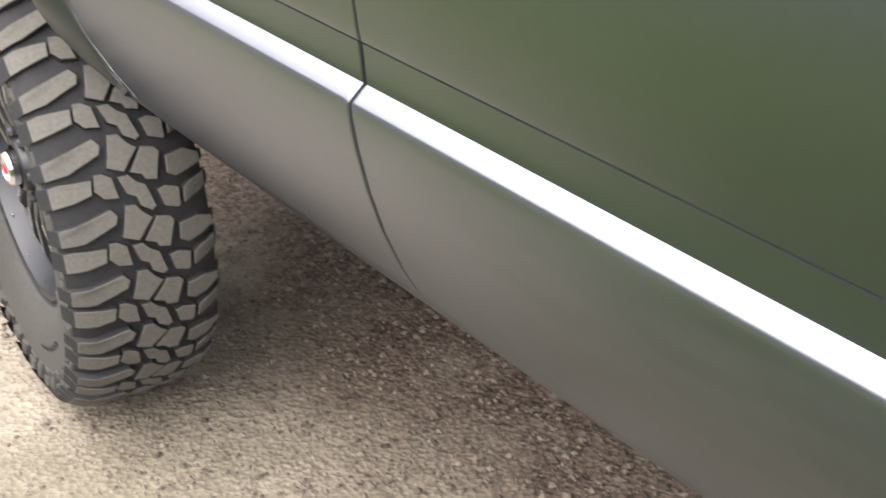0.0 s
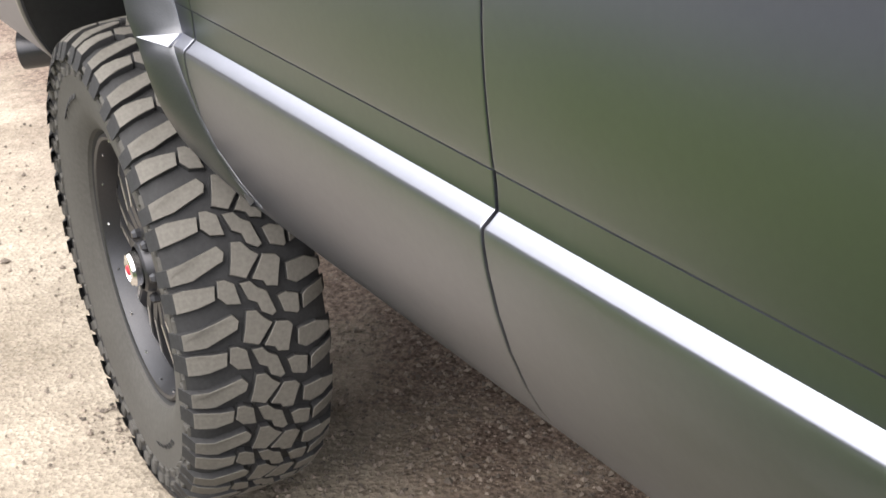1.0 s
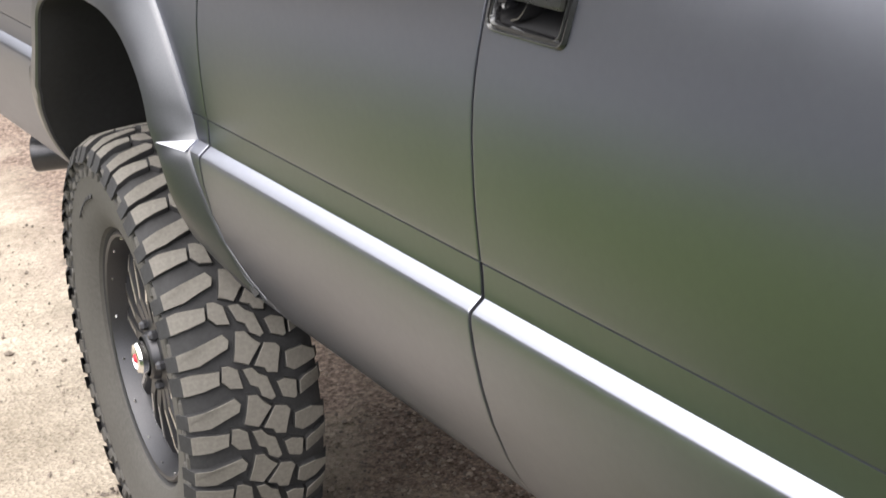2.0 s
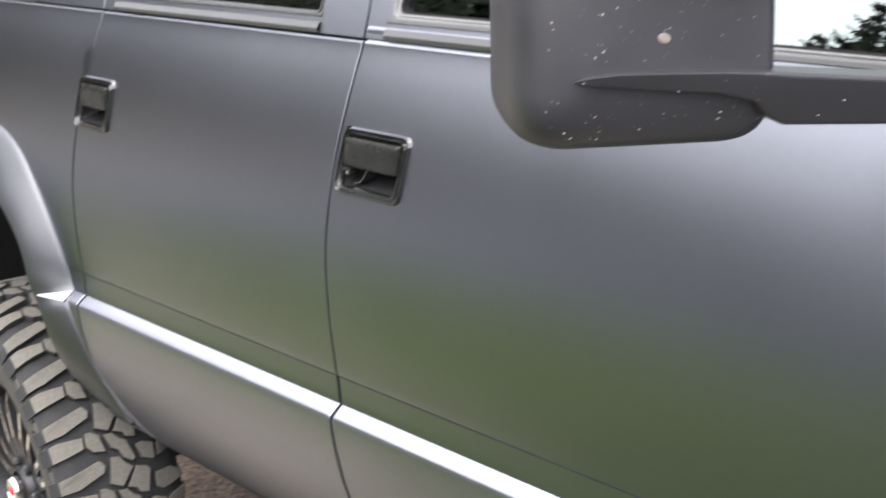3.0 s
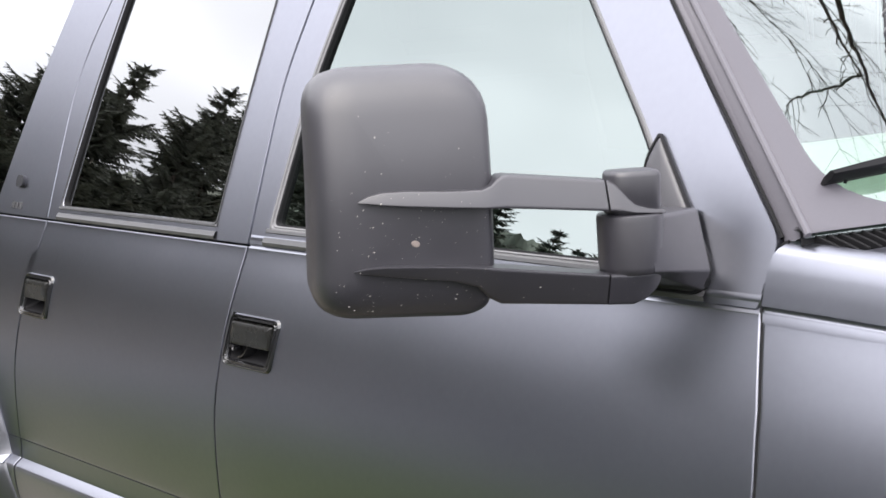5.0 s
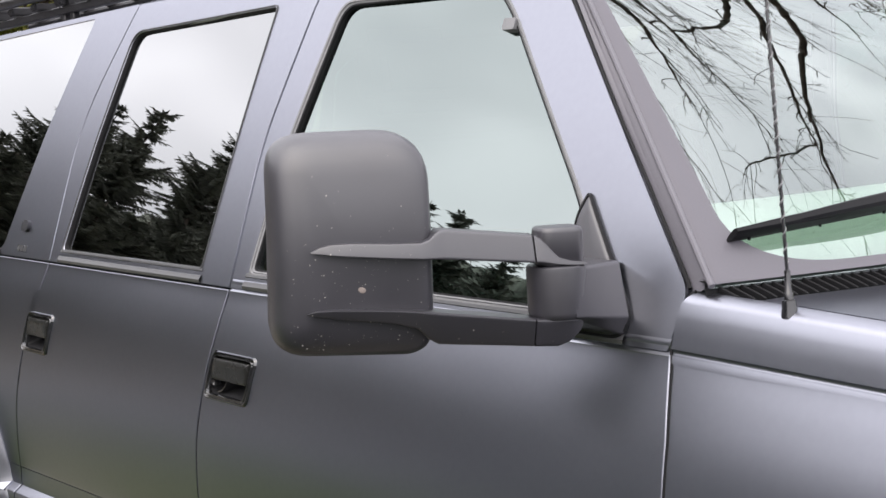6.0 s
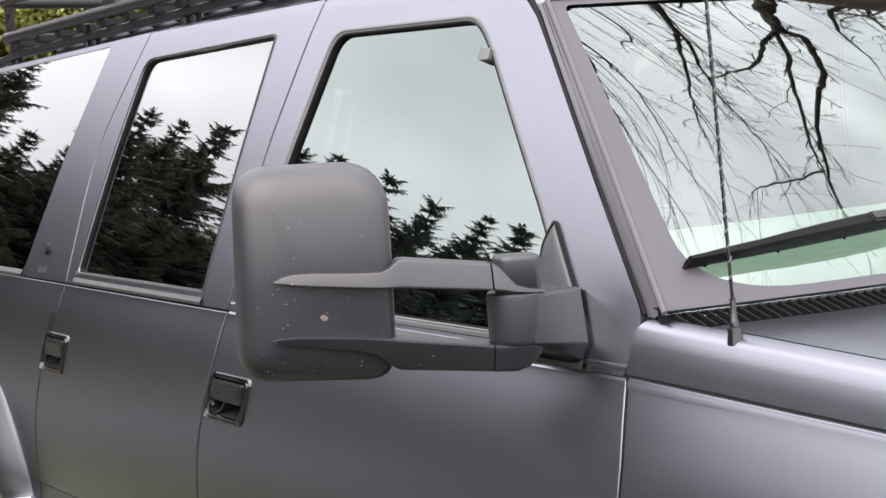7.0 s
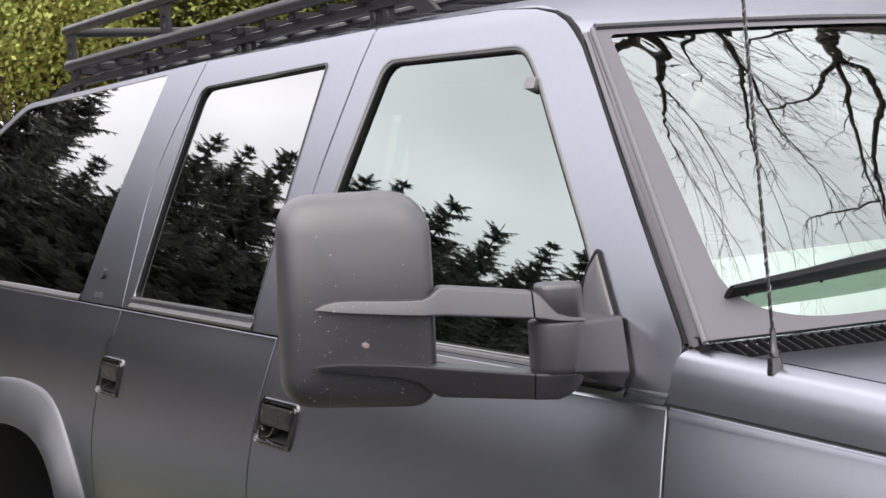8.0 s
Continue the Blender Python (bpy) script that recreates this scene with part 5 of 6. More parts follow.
for y in (RY0 + 0.16, 0.97, RY1 - 0.16):
    rpart("long_bar", tube([(RX0 + 0.02, y, RZ0 - 0.040), (RX1 - 0.02, y, RZ0 - 0.040)], 0.009, 8))
# base rails that follow the roof, with their feet and front legs
for y, o in ((RY0 + 0.035, 1), (RY1 - 0.035, -1)):
    sec = ((-0.014, -0.008), (-0.011, -0.0095), (0.011, -0.0095), (0.014, -0.008), (0.014, 0.008), (0.011, 0.0095), (-0.011, 0.0095), (-0.014, 0.008))
    line = [(-1.02, 2.078), (-1.6, 2.076), (-2.2, 2.073), (-2.72, 2.070), (-2.86, 2.062), (-2.95, 2.042), (-3.01, 2.012), (-3.04, 1.985)]
    rpart("base_rail", loft([[Vector((x, y + a, z + b)) for a, b in sec] for x, z in line], cap=(True, True)))
    for x, z in ((-1.13, 2.078), (-1.72, 2.075), (-2.26, 2.073), (-2.78, 2.068)):
        rpart("foot", block(x - 0.040, x + 0.040, y - 0.018, y + 0.018, z - 0.066, z - 0.040, 0.004, 2))
        for dx in (-0.024, 0.024):
            rpart("foot_post", block(x + dx - 0.011, x + dx + 0.011, y - 0.010, y + 0.010, z - 0.044, z - 0.008, 0.003, 1))
        rpart("riser", block(x - 0.014, x + 0.014, y - 0.010, y + 0.010, z + 0.008, RZ0 - 0.012, 0.003, 1))
    leg = loft([[Vector((x, y - 0.030 * o + a * o, z)) for x, z, a in ((x0 - w, z0, 0.0), (x0 + w, z0, 0.0), (x0 + w, z0, 0.012), (x0 - w, z0, 0.012))] for x0, z0, w in ((-1.035, RZ0 + 0.006, 0.020), (-0.985, RZ0 - 0.030, 0.026), (-0.925, RZ0 - 0.080, 0.030))], cap=(True, True))
    rpart("front_leg", leg)

rack.location.z += 0.022
rack.rotation_euler.y = -0.044

# ---- ground ----
def ground_material():
    m, n, l, p = nodes_of("gravel_and_grass")
    co = n.new("ShaderNodeTexCoord")
    sep = n.new("ShaderNodeSeparateXYZ")
    l.new(co.outputs["Object"], sep.inputs["Vector"])

    def noise_at(scale, detail=6, rough=0.6):
        t = n.new("ShaderNodeTexNoise")
        t.inputs["Scale"].default_value, t.inputs["Detail"].default_value, t.inputs["Roughness"].default_value = scale, detail, rough
        l.new(co.outputs["Object"], t.inputs["Vector"])
        return t

    def ramp(src, a, b, ca, cb):
        r = n.new("ShaderNodeValToRGB")
        r.color_ramp.elements[0].position, r.color_ramp.elements[0].color = a, (*ca, 1)
        r.color_ramp.elements[1].position, r.color_ramp.elements[1].color = b, (*cb, 1)
        l.new(src, r.inputs["Fac"])
        return r

    def mix(a, b, fac, kind="MIX"):
        x = n.new("ShaderNodeMix")
        x.data_type, x.blend_type = "RGBA", kind
        l.new(a, x.inputs["A"])
        l.new(b, x.inputs["B"])
        if isinstance(fac, float):
            x.inputs["Factor"].default_value = fac
        else:
            l.new(fac, x.inputs["Factor"])
        return x.outputs["Result"]
    patches = ramp(noise_at(2.6).outputs["Fac"], 0.35, 0.68, (0.30, 0.262, 0.215), (0.47, 0.42, 0.355))
    vor = n.new("ShaderNodeTexVoronoi")
    vor.inputs["Scale"].default_value = 85
    l.new(co.outputs["Object"], vor.inputs["Vector"])
    peb = ramp(vor.outputs["Color"], 0.15, 0.9, (0.5, 0.47, 0.44), (1.0, 0.98, 0.95))
    dirt = mix(patches.outputs["Color"], peb.outputs["Color"], 0.6, "MULTIPLY")
    grit = ramp(noise_at(260, 3).outputs["Fac"], 0.35, 0.65, (0.62, 0.6, 0.58), (1.0, 1.0, 1.0))
    dirt = mix(dirt, grit.outputs["Color"], 0.7, "MULTIPLY")
    # a strip of loose red-brown soil and litter between the wheel tracks, its dark tone partly the vehicle's shade
    shaded_soil = ramp(noise_at(58, 6, 0.78).outputs["Fac"], 0.38, 0.64, (0.042, 0.028, 0.022), (0.235, 0.178, 0.145))
    strip = n.new("ShaderNodeMath")
    strip.operation = "MULTIPLY_ADD"
    strip.inputs[1].default_value = 0.9
    l.new(noise_at(3.5, 5).outputs["Fac"], strip.inputs[0])
    l.new(sep.outputs["Y"], strip.inputs[2])
    s_lim = n.new("ShaderNodeMapRange")
    s_lim.inputs["From Min"].default_value, s_lim.inputs["From Max"].default_value = 0.64, 1.06
    l.new(strip.outputs[0], s_lim.inputs["Value"])
    s_far = n.new("ShaderNodeMapRange")
    s_far.inputs["From Min"].default_value, s_far.inputs["From Max"].default_value = 2.4, 1.9
    l.new(strip.outputs[0], s_far.inputs["Value"])
    both = n.new("ShaderNodeMath")
    both.operation = "MULTIPLY"
    l.new(s_lim.outputs["Result"], both.inputs[0])
    l.new(s_far.outputs["Result"], both.inputs[1])
    dirt = mix(dirt, shaded_soil.outputs["Color"], both.outputs[0])
    verge = ramp(noise_at(9, 5, 0.7).outputs["Fac"], 0.36, 0.66, (0.050, 0.048, 0.026), (0.125, 0.112, 0.070))
    ahead = n.new("ShaderNodeMapRange")
    ahead.inputs["From Min"].default_value, ahead.inputs["From Max"].default_value = -2.3, -1.5
    l.new(sep.outputs["X"], ahead.inputs["Value"])
    beside = n.new("ShaderNodeMapRange")
    beside.inputs["From Min"].default_value, beside.inputs["From Max"].default_value = 0.75, 0.30
    l.new(strip.outputs[0], beside.inputs["Value"])
    trodden = n.new("ShaderNodeMath")
    trodden.operation = "MULTIPLY"
    l.new(ahead.outputs["Result"], trodden.inputs[0])
    l.new(beside.outputs["Result"], trodden.inputs[1])
    dirt = mix(dirt, verge.outputs["Color"], trodden.outputs[0])
    g1 = ramp(noise_at(0.5).outputs["Fac"], 0.35, 0.65, (0.008, 0.0125, 0.0075), (0.013, 0.019, 0.0120))
    g2 = ramp(noise_at(30, 4).outputs["Fac"], 0.3, 0.7, (0.5, 0.5, 0.5), (1.0, 1.0, 1.0))
    grass = mix(g1.outputs["Color"], g2.outputs["Color"], 0.6, "MULTIPLY")
    far = n.new("ShaderNodeMapRange")
    far.inputs["From Min"].default_value, far.inputs["From Max"].default_value = 0.3, -3.4
    l.new(sep.outputs["X"], far.inputs["Value"])
    g3 = ramp(noise_at(0.7).outputs["Fac"], 0.35, 0.65, (0.036, 0.065, 0.0050), (0.059, 0.088, 0.0080))
    grass = mix(grass, mix(g3.outputs["Color"], g2.outputs["Color"], 0.6, "MULTIPLY"), far.outputs["Result"])
    # past the grass lies a pale gravel yard, browner towards the rear
    dst = n.new("ShaderNodeVectorMath")
    dst.operation = "DISTANCE"
    dst.inputs[1].default_value = (-0.5, 0.0, 0.0)
    l.new(co.outputs["Object"], dst.inputs[0])
    wob = n.new("ShaderNodeMath")
    wob.operation = "MULTIPLY_ADD"
    wob.inputs[1].default_value = 2.4
    l.new(noise_at(0.6).outputs["Fac"], wob.inputs[0])
    l.new(dst.outputs["Value"], wob.inputs[2])
    yard = n.new("ShaderNodeMapRange")
    yard.inputs["From Min"].default_value, yard.inputs["From Max"].default_value = 6.6, 8.4
    l.new(wob.outputs[0], yard.inputs["Value"])
    rear = n.new("ShaderNodeMapRange")
    rear.inputs["From Min"].default_value, rear.inputs["From Max"].default_value = -4.0, -12.0
    l.new(sep.outputs["X"], rear.inputs["Value"])
    y1 = ramp(rear.outputs["Result"], 0.15, 0.55, (0.038, 0.041, 0.046), (0.135, 0.143, 0.157))
    for at_x, tone in ((0.72, (0.235, 0.215, 0.172)), (0.95, (0.34, 0.29, 0.195))):
        y1.color_ramp.elements.new(at_x).color = (*tone, 1)
    y2 = ramp(noise_at(1.4).outputs["Fac"], 0.35, 0.65, (0.75, 0.75, 0.75), (1.0, 1.0, 1.0))
    grass = mix(grass, mix(y1.outputs["Color"], y2.outputs["Color"], 1.0, "MULTIPLY"), yard.outputs["Result"])
    # grass begins beyond a ragged edge beside the track
    edge = n.new("ShaderNodeMath")
    edge.operation = "MULTIPLY_ADD"
    edge.inputs[1].default_value, edge.inputs[2].default_value = 0.8, -0.4
    l.new(noise_at(0.8).outputs["Fac"], edge.inputs[0])
    # and comes closer to the vehicle towards its front
    lean_x = n.new("ShaderNodeMath")
    lean_x.operation = "MULTIPLY_ADD"
    lean_x.inputs[1].default_value, lean_x.inputs[2].default_value = -0.17, -0.44
    l.new(sep.outputs["X"], lean_x.inputs[0])
    across = n.new("ShaderNodeMath")
    l.new(sep.outputs["Y"], across.inputs[0])
    l.new(lean_x.outputs[0], across.inputs[1])
    add = n.new("ShaderNodeMath")
    l.new(across.outputs[0], add.inputs[0])
    l.new(edge.outputs[0], add.inputs[1])
    lim = n.new("ShaderNodeMapRange")
    lim.inputs["From Min"].default_value, lim.inputs["From Max"].default_value = -0.62, -1.00
    l.new(add.outputs[0], lim.inputs["Value"])
    lim2 = n.new("ShaderNodeMapRange")
    lim2.inputs["From Min"].default_value, lim2.inputs["From Max"].default_value = 6.0, 7.0
    l.new(add.outputs[0], lim2.inputs["Value"])
    mx = n.new("ShaderNodeMath")
    mx.operation = "MAXIMUM"
    l.new(lim.outputs["Result"], mx.inputs[0])
    l.new(lim2.outputs["Result"], mx.inputs[1])
    l.new(mix(dirt, grass, mx.outputs[0]), p.inputs["Base Color"])
    p.inputs["Roughness"].default_value = 0.95
    p.inputs["Specular IOR Level"].default_value = 0.2
    b = n.new("ShaderNodeBump")
    b.inputs["Strength"].default_value, b.inputs["Distance"].default_value = 0.7, 0.006
    l.new(vor.outputs["Distance"], b.inputs["Height"])
    b2 = n.new("ShaderNodeBump")
    b2.inputs["Strength"].default_value, b2.inputs["Distance"].default_value = 0.5, 0.02
    l.new(noise_at(18).outputs["Fac"], b2.inputs["Height"])
    l.new(b.outputs["Normal"], b2.inputs["Normal"])
    l.new(b2.outputs["Normal"], p.inputs["Normal"])
    return m


GZ = 0.028
me = bpy.data.meshes.new("ground")
S = 1500.0
gx = [-S, -60, -44, -34, -28, -24, -20, -17, -14.5, -12, -10, -8] + [-6 + 0.15 * k for k in range(61)] + [5, 7, 9, 12, 16, 20, 60, S]
gy = [-S, -60, -40, -32, -26, -22, -19, -16.5, -14, -12, -10.5, -9, -7.5, -6, -5] + [-4 + 0.15 * k for k in range(54)] + [8, 20, 60, S]
verts = []


def bank(x, y):
    """Height of the grassy bank that rises beside the track."""
    t = max(0.0, min(1.0, (math.hypot(x + 0.5, y) - 6.5) / 6.5))
    u = max(0.0, min(1.0, (-y - 1.0) / 4.0))
    return 2.2 * t * t * (3 - 2 * t) * u * u * (3 - 2 * u)


for x in gx:
    for y in gy:
        near = abs(x) < 7 and -5 < y < 5
        h = 0.010 * (noise.noise(Vector((x * 1.3, y * 1.3, 3.0)))) if near else 0.0
        d = math.hypot((x + 2.365) / 0.35, (y - 0.05) / 0.35)
        verts.append((x, y, GZ + h * min(1.0, max(0.0, d - 0.8)) - 0.002 + bank(x, y)))
ny = len(gy)
me.from_pydata(verts, [], [(i * ny + j, (i + 1) * ny + j, (i + 1) * ny + j + 1, i * ny + j + 1) for i in range(len(gx) - 1) for j in range(ny - 1)])
me.materials.append(ground_material())
for p in me.polygons:
    p.use_smooth = True
tagged(new("ground", me), "pale compacted gravel with grass beyond it", "ground", kind="structure")

# loose stones near the vehicle
STONE = mat("loose_gravel", (0.19, 0.155, 0.13), 0.9, 0.0, 0.35, 40.0, 200.0, 0.2)
sn, sl2 = STONE.node_tree.nodes, STONE.node_tree.links
geo = sn.new("ShaderNodeNewGeometry")
hsv = sn.new("ShaderNodeHueSaturation")
rmap = sn.new("ShaderNodeMapRange")
rmap.inputs["To Min"].default_value, rmap.inputs["To Max"].default_value = 0.3, 1.35
sl2.new(geo.outputs["Random Per Island"], rmap.inputs["Value"])
sl2.new(rmap.outputs["Result"], hsv.inputs["Value"])
old = sn["Principled BSDF"].inputs["Base Color"].links[0].from_socket
sl2.new(old, hsv.inputs["Color"])
sl2.new(hsv.outputs["Color"], sn["Principled BSDF"].inputs["Base Color"])
rng = random.Random(11)
vv, ff = [], []
OCT = [(1, 0, 0), (-1, 0, 0), (0, 1, 0), (0, -1, 0), (0, 0, 1), (0, 0, -1)]
OF = [(0, 2, 4), (2, 1, 4), (1, 3, 4), (3, 0, 4), (2, 0, 5), (1, 2, 5), (3, 1, 5), (0, 3, 5)]
for k in range(22000):
    x, y = (rng.uniform(-4.6, -0.5), rng.uniform(-1.3, 1.9)) if k < 9000 else (rng.uniform(-2.7, -0.9), rng.uniform(-0.1, 1.5))
    if math.hypot((x + 2.365) / 0.16, (y - 0.05) / 0.2) < 1.0:
        continue
    r = 0.0018 + (0.005 * rng.random() ** 4 if k < 9000 else 0.006 * rng.random() ** 3) + (0.006 if rng.random() < 0.01 else 0)
    n0 = len(vv)
    sx, sy, sz = r * rng.uniform(0.8, 1.5), r * rng.uniform(0.7, 1.3), r * rng.uniform(0.5, 0.9)
    a = rng.uniform(0, 6.28)
    h = 0.010 * noise.noise(Vector((x * 1.3, y * 1.3, 3.0)))
    for ox, oy, oz in OCT:
        j = rng.uniform(0.75, 1.15)
        px, py = ox * sx * j, oy * sy * j
        vv.append((x + px * math.cos(a) - py * math.sin(a), y + px * math.sin(a) + py * math.cos(a), GZ + h + sz * 0.35 + oz * sz * j))
    ff += [tuple(n0 + q for q in f) for f in OF]
me = bpy.data.meshes.new("gravel")
me.from_pydata(vv, [], ff)
me.materials.append(STONE)
tagged(new("gravel", me), "loose pale and brown gravel stones", "gravel", kind="stuff")

# ---- trees ----
def leafy(name, color, var=0.4):
    m = mat(name, color, 0.6, 0.0, 0.3, 3.0, 40.0, 0.0, spec=0.25)
    n, l = m.node_tree.nodes, m.node_tree.links
    g, h, r = n.new("ShaderNodeNewGeometry"), n.new("ShaderNodeHueSaturation"), n.new("ShaderNodeMapRange")
    r.inputs["To Min"].default_value, r.inputs["To Max"].default_value = 1 - var, 1 + var
    l.new(g.outputs["Random Per Island"], r.inputs["Value"])
    l.new(r.outputs["Result"], h.inputs["Value"])
    h2 = n.new("ShaderNodeMapRange")
    h2.inputs["To Min"].default_value, h2.inputs["To Max"].default_value = 0.47, 0.52
    l.new(g.outputs["Random Per Island"], h2.inputs["Value"])
    l.new(h2.outputs["Result"], h.inputs["Hue"])
    p = n["Principled BSDF"]
    l.new(p.inputs["Base Color"].links[0].from_socket, h.inputs["Color"])
    l.new(h.outputs["Color"], p.inputs["Base Color"])
    return m


NEEDLE = leafy("conifer_needles", (0.138, 0.148, 0.122))
LEAF = leafy("yellow_green_leaves", (0.245, 0.275, 0.072), 0.4)
LEAF_DARK = leafy("green_leaves", (0.13, 0.16, 0.05), 0.35)
BARK = mat("bark", (0.07, 0.055, 0.045), 0.9, 0.0, 0.3, 12.0, 90.0, 0.5, dist=0.01)


def twig_mesh(vv, ff, a, b, r0, r1, n=5):
    d = (b - a).normalized()
    u = d.orthogonal().normalized()
    w = d.cross(u)
    n0 = len(vv)
    for p, r in ((a, r0), (b, r1)):
        for i in range(n):
            k = 2 * math.pi * i / n
            vv.append(p + r * (math.cos(k) * u + math.sin(k) * w))
    for i in range(n):
        j = (i + 1) % n
        ff.append((n0 + i, n0 + j, n0 + n + j, n0 + n + i))


def obj(name, vv, ff, material, parent):
    me = bpy.data.meshes.new(name)
    me.from_pydata(vv, [], ff)
    me.materials.append(material)
    ob = new(name, me)
    ob.parent = parent
    return ob


def conifer_parts(seed, h, spread):
    """Trunk and needle sprays of a spruce, about the origin."""
    rng = random.Random(seed)
    tv, tf, nv, nf = [], [], [], []
    steps = 8
    for k in range(steps):
        twig_mesh(tv, tf, Vector((0, 0, h * k / steps)), Vector((0, 0, h * (k + 1) / steps)), 0.018 * h * (1 - k / steps) + 0.01, 0.018 * h * (1 - (k + 1) / steps) + 0.01, 8)
    z = h * 0.06
    while z < h * 0.985:
        f = z / h
        reach = spread * (1 - f) ** 0.75 * (0.75 + 0.25 * math.sin(f * 23 + seed)) + 0.12
        for b in range(rng.randint(10, 13)):
            az = rng.uniform(0, 2 * math.pi)
            ln = reach * rng.uniform(0.35, 1.25)
            droop = rng.uniform(-0.28, 0.12) + 0.25 * f
            start = Vector((0, 0, z))
            dirn = Vector((math.cos(az), math.sin(az), droop)).normalized()
            end = start + dirn * ln + Vector((0, 0, 0.10 * ln))
            twig_mesh(tv, tf, start, end, 0.025 * (1 - f) + 0.006, 0.004, 4)
            side = dirn.cross(Vector((0, 0, 1))).normalized()
            m = max(10, int(ln / 0.032))
            for q in range(m):
                t = (q + 0.6) / m
                base = start.lerp(end, t)
                for sg in (-1, 1):
                    sz = (0.17 + 0.32 * (1 - t)) * (0.38 + 0.45 * min(1, ln)) * rng.uniform(0.4, 1.05)
                    tip = base + (side * sg * 0.85 + dirn * 0.6).normalized() * sz + Vector((0, 0, -0.42 * sz + rng.uniform(-0.04, 0.04)))
                    n0 = len(nv)
                    wd = dirn * sz * 0.13
                    nv += [base - wd, base + wd, tip + wd * 0.25 + Vector((0, 0, rng.uniform(-0.1, 0.1) * sz)), tip - wd * 0.25]
                    nf.append((n0, n0 + 1, n0 + 2, n0 + 3))
                    n0 = len(nv)
                    up_ = Vector((0, 0, sz * 0.22))
                    nv += [base - up_ * 0.7, base + up_ * 0.5, tip - up_ * 0.2]
                    nf.append((n0, n0 + 1, n0 + 2))
            nv_tip = len(nv)
            nv += [end - side * 0.05, end + side * 0.05, end + dirn * 0.14]
            nf.append((nv_tip, nv_tip + 1, nv_tip + 2))
        z += h * 0.017 + 0.08
    return tv, tf, nv, nf


def conifer(seed, h, spread):
    tv, tf, nv, nf = conifer_parts(seed, h, spread)
    t = thing("conifer_tree", "dark green spruce with drooping branches", "tree", "conifers beside the track")
    obj("trunk", tv, tf, BARK, t)
    obj("crown", nv, nf, NEEDLE, t)
    return t


def leaf_parts(seed, h, spread, leaves=42000, size=0.075):
    rng = random.Random(seed)
    tv, tf, lv, lf = [], [], [], []
    tips = []

    def grow(p, d, ln, r, lev):
        q = p + d * ln
        twig_mesh(tv, tf, p, q, r, r * 0.7, 6)
        if lev == 0:
            tips.append(q)
            return
        for _ in range(rng.randint(3, 4)):
            nd = (d + Vector((rng.uniform(-1, 1), rng.uniform(-1, 1), rng.uniform(-0.35, 0.7))) * 0.9).normalized()
            grow(q, nd, ln * rng.uniform(0.62, 0.85), r * 0.62, lev - 1)
        tips.append(q)
    grow(Vector((0, 0, 0)), Vector((0, 0, 1)), h * 0.26, 0.022 * h, 4)
    for _ in range(leaves):
        c = rng.choice(tips) + Vector((rng.gauss(0, 1), rng.gauss(0, 1), rng.gauss(0, 0.8))) * spread * 0.14
        if c.z < h * 0.08:
            continue
        a = Vector((rng.gauss(0, 1), rng.gauss(0, 1), rng.gauss(0, 1))).normalized() * size * rng.uniform(0.5, 1.2)
        b = a.orthogonal().normalized() * size * 0.45
        n0 = len(lv)
        lv += [c - a, c + b, c + a, c - b]
        lf.append((n0, n0 + 1, n0 + 2, n0 + 3))
    return tv, tf, lv, lf


def leaf_tree(seed, h, spread, material, label):
    tv, tf, lv, lf = leaf_parts(seed, h, spread)
    t = thing("broadleaf_tree", label, "tree", "trees behind the vehicle")
    obj("trunk", tv, tf, BARK, t)
    obj("crown", lv, lf, material, t)
    return t


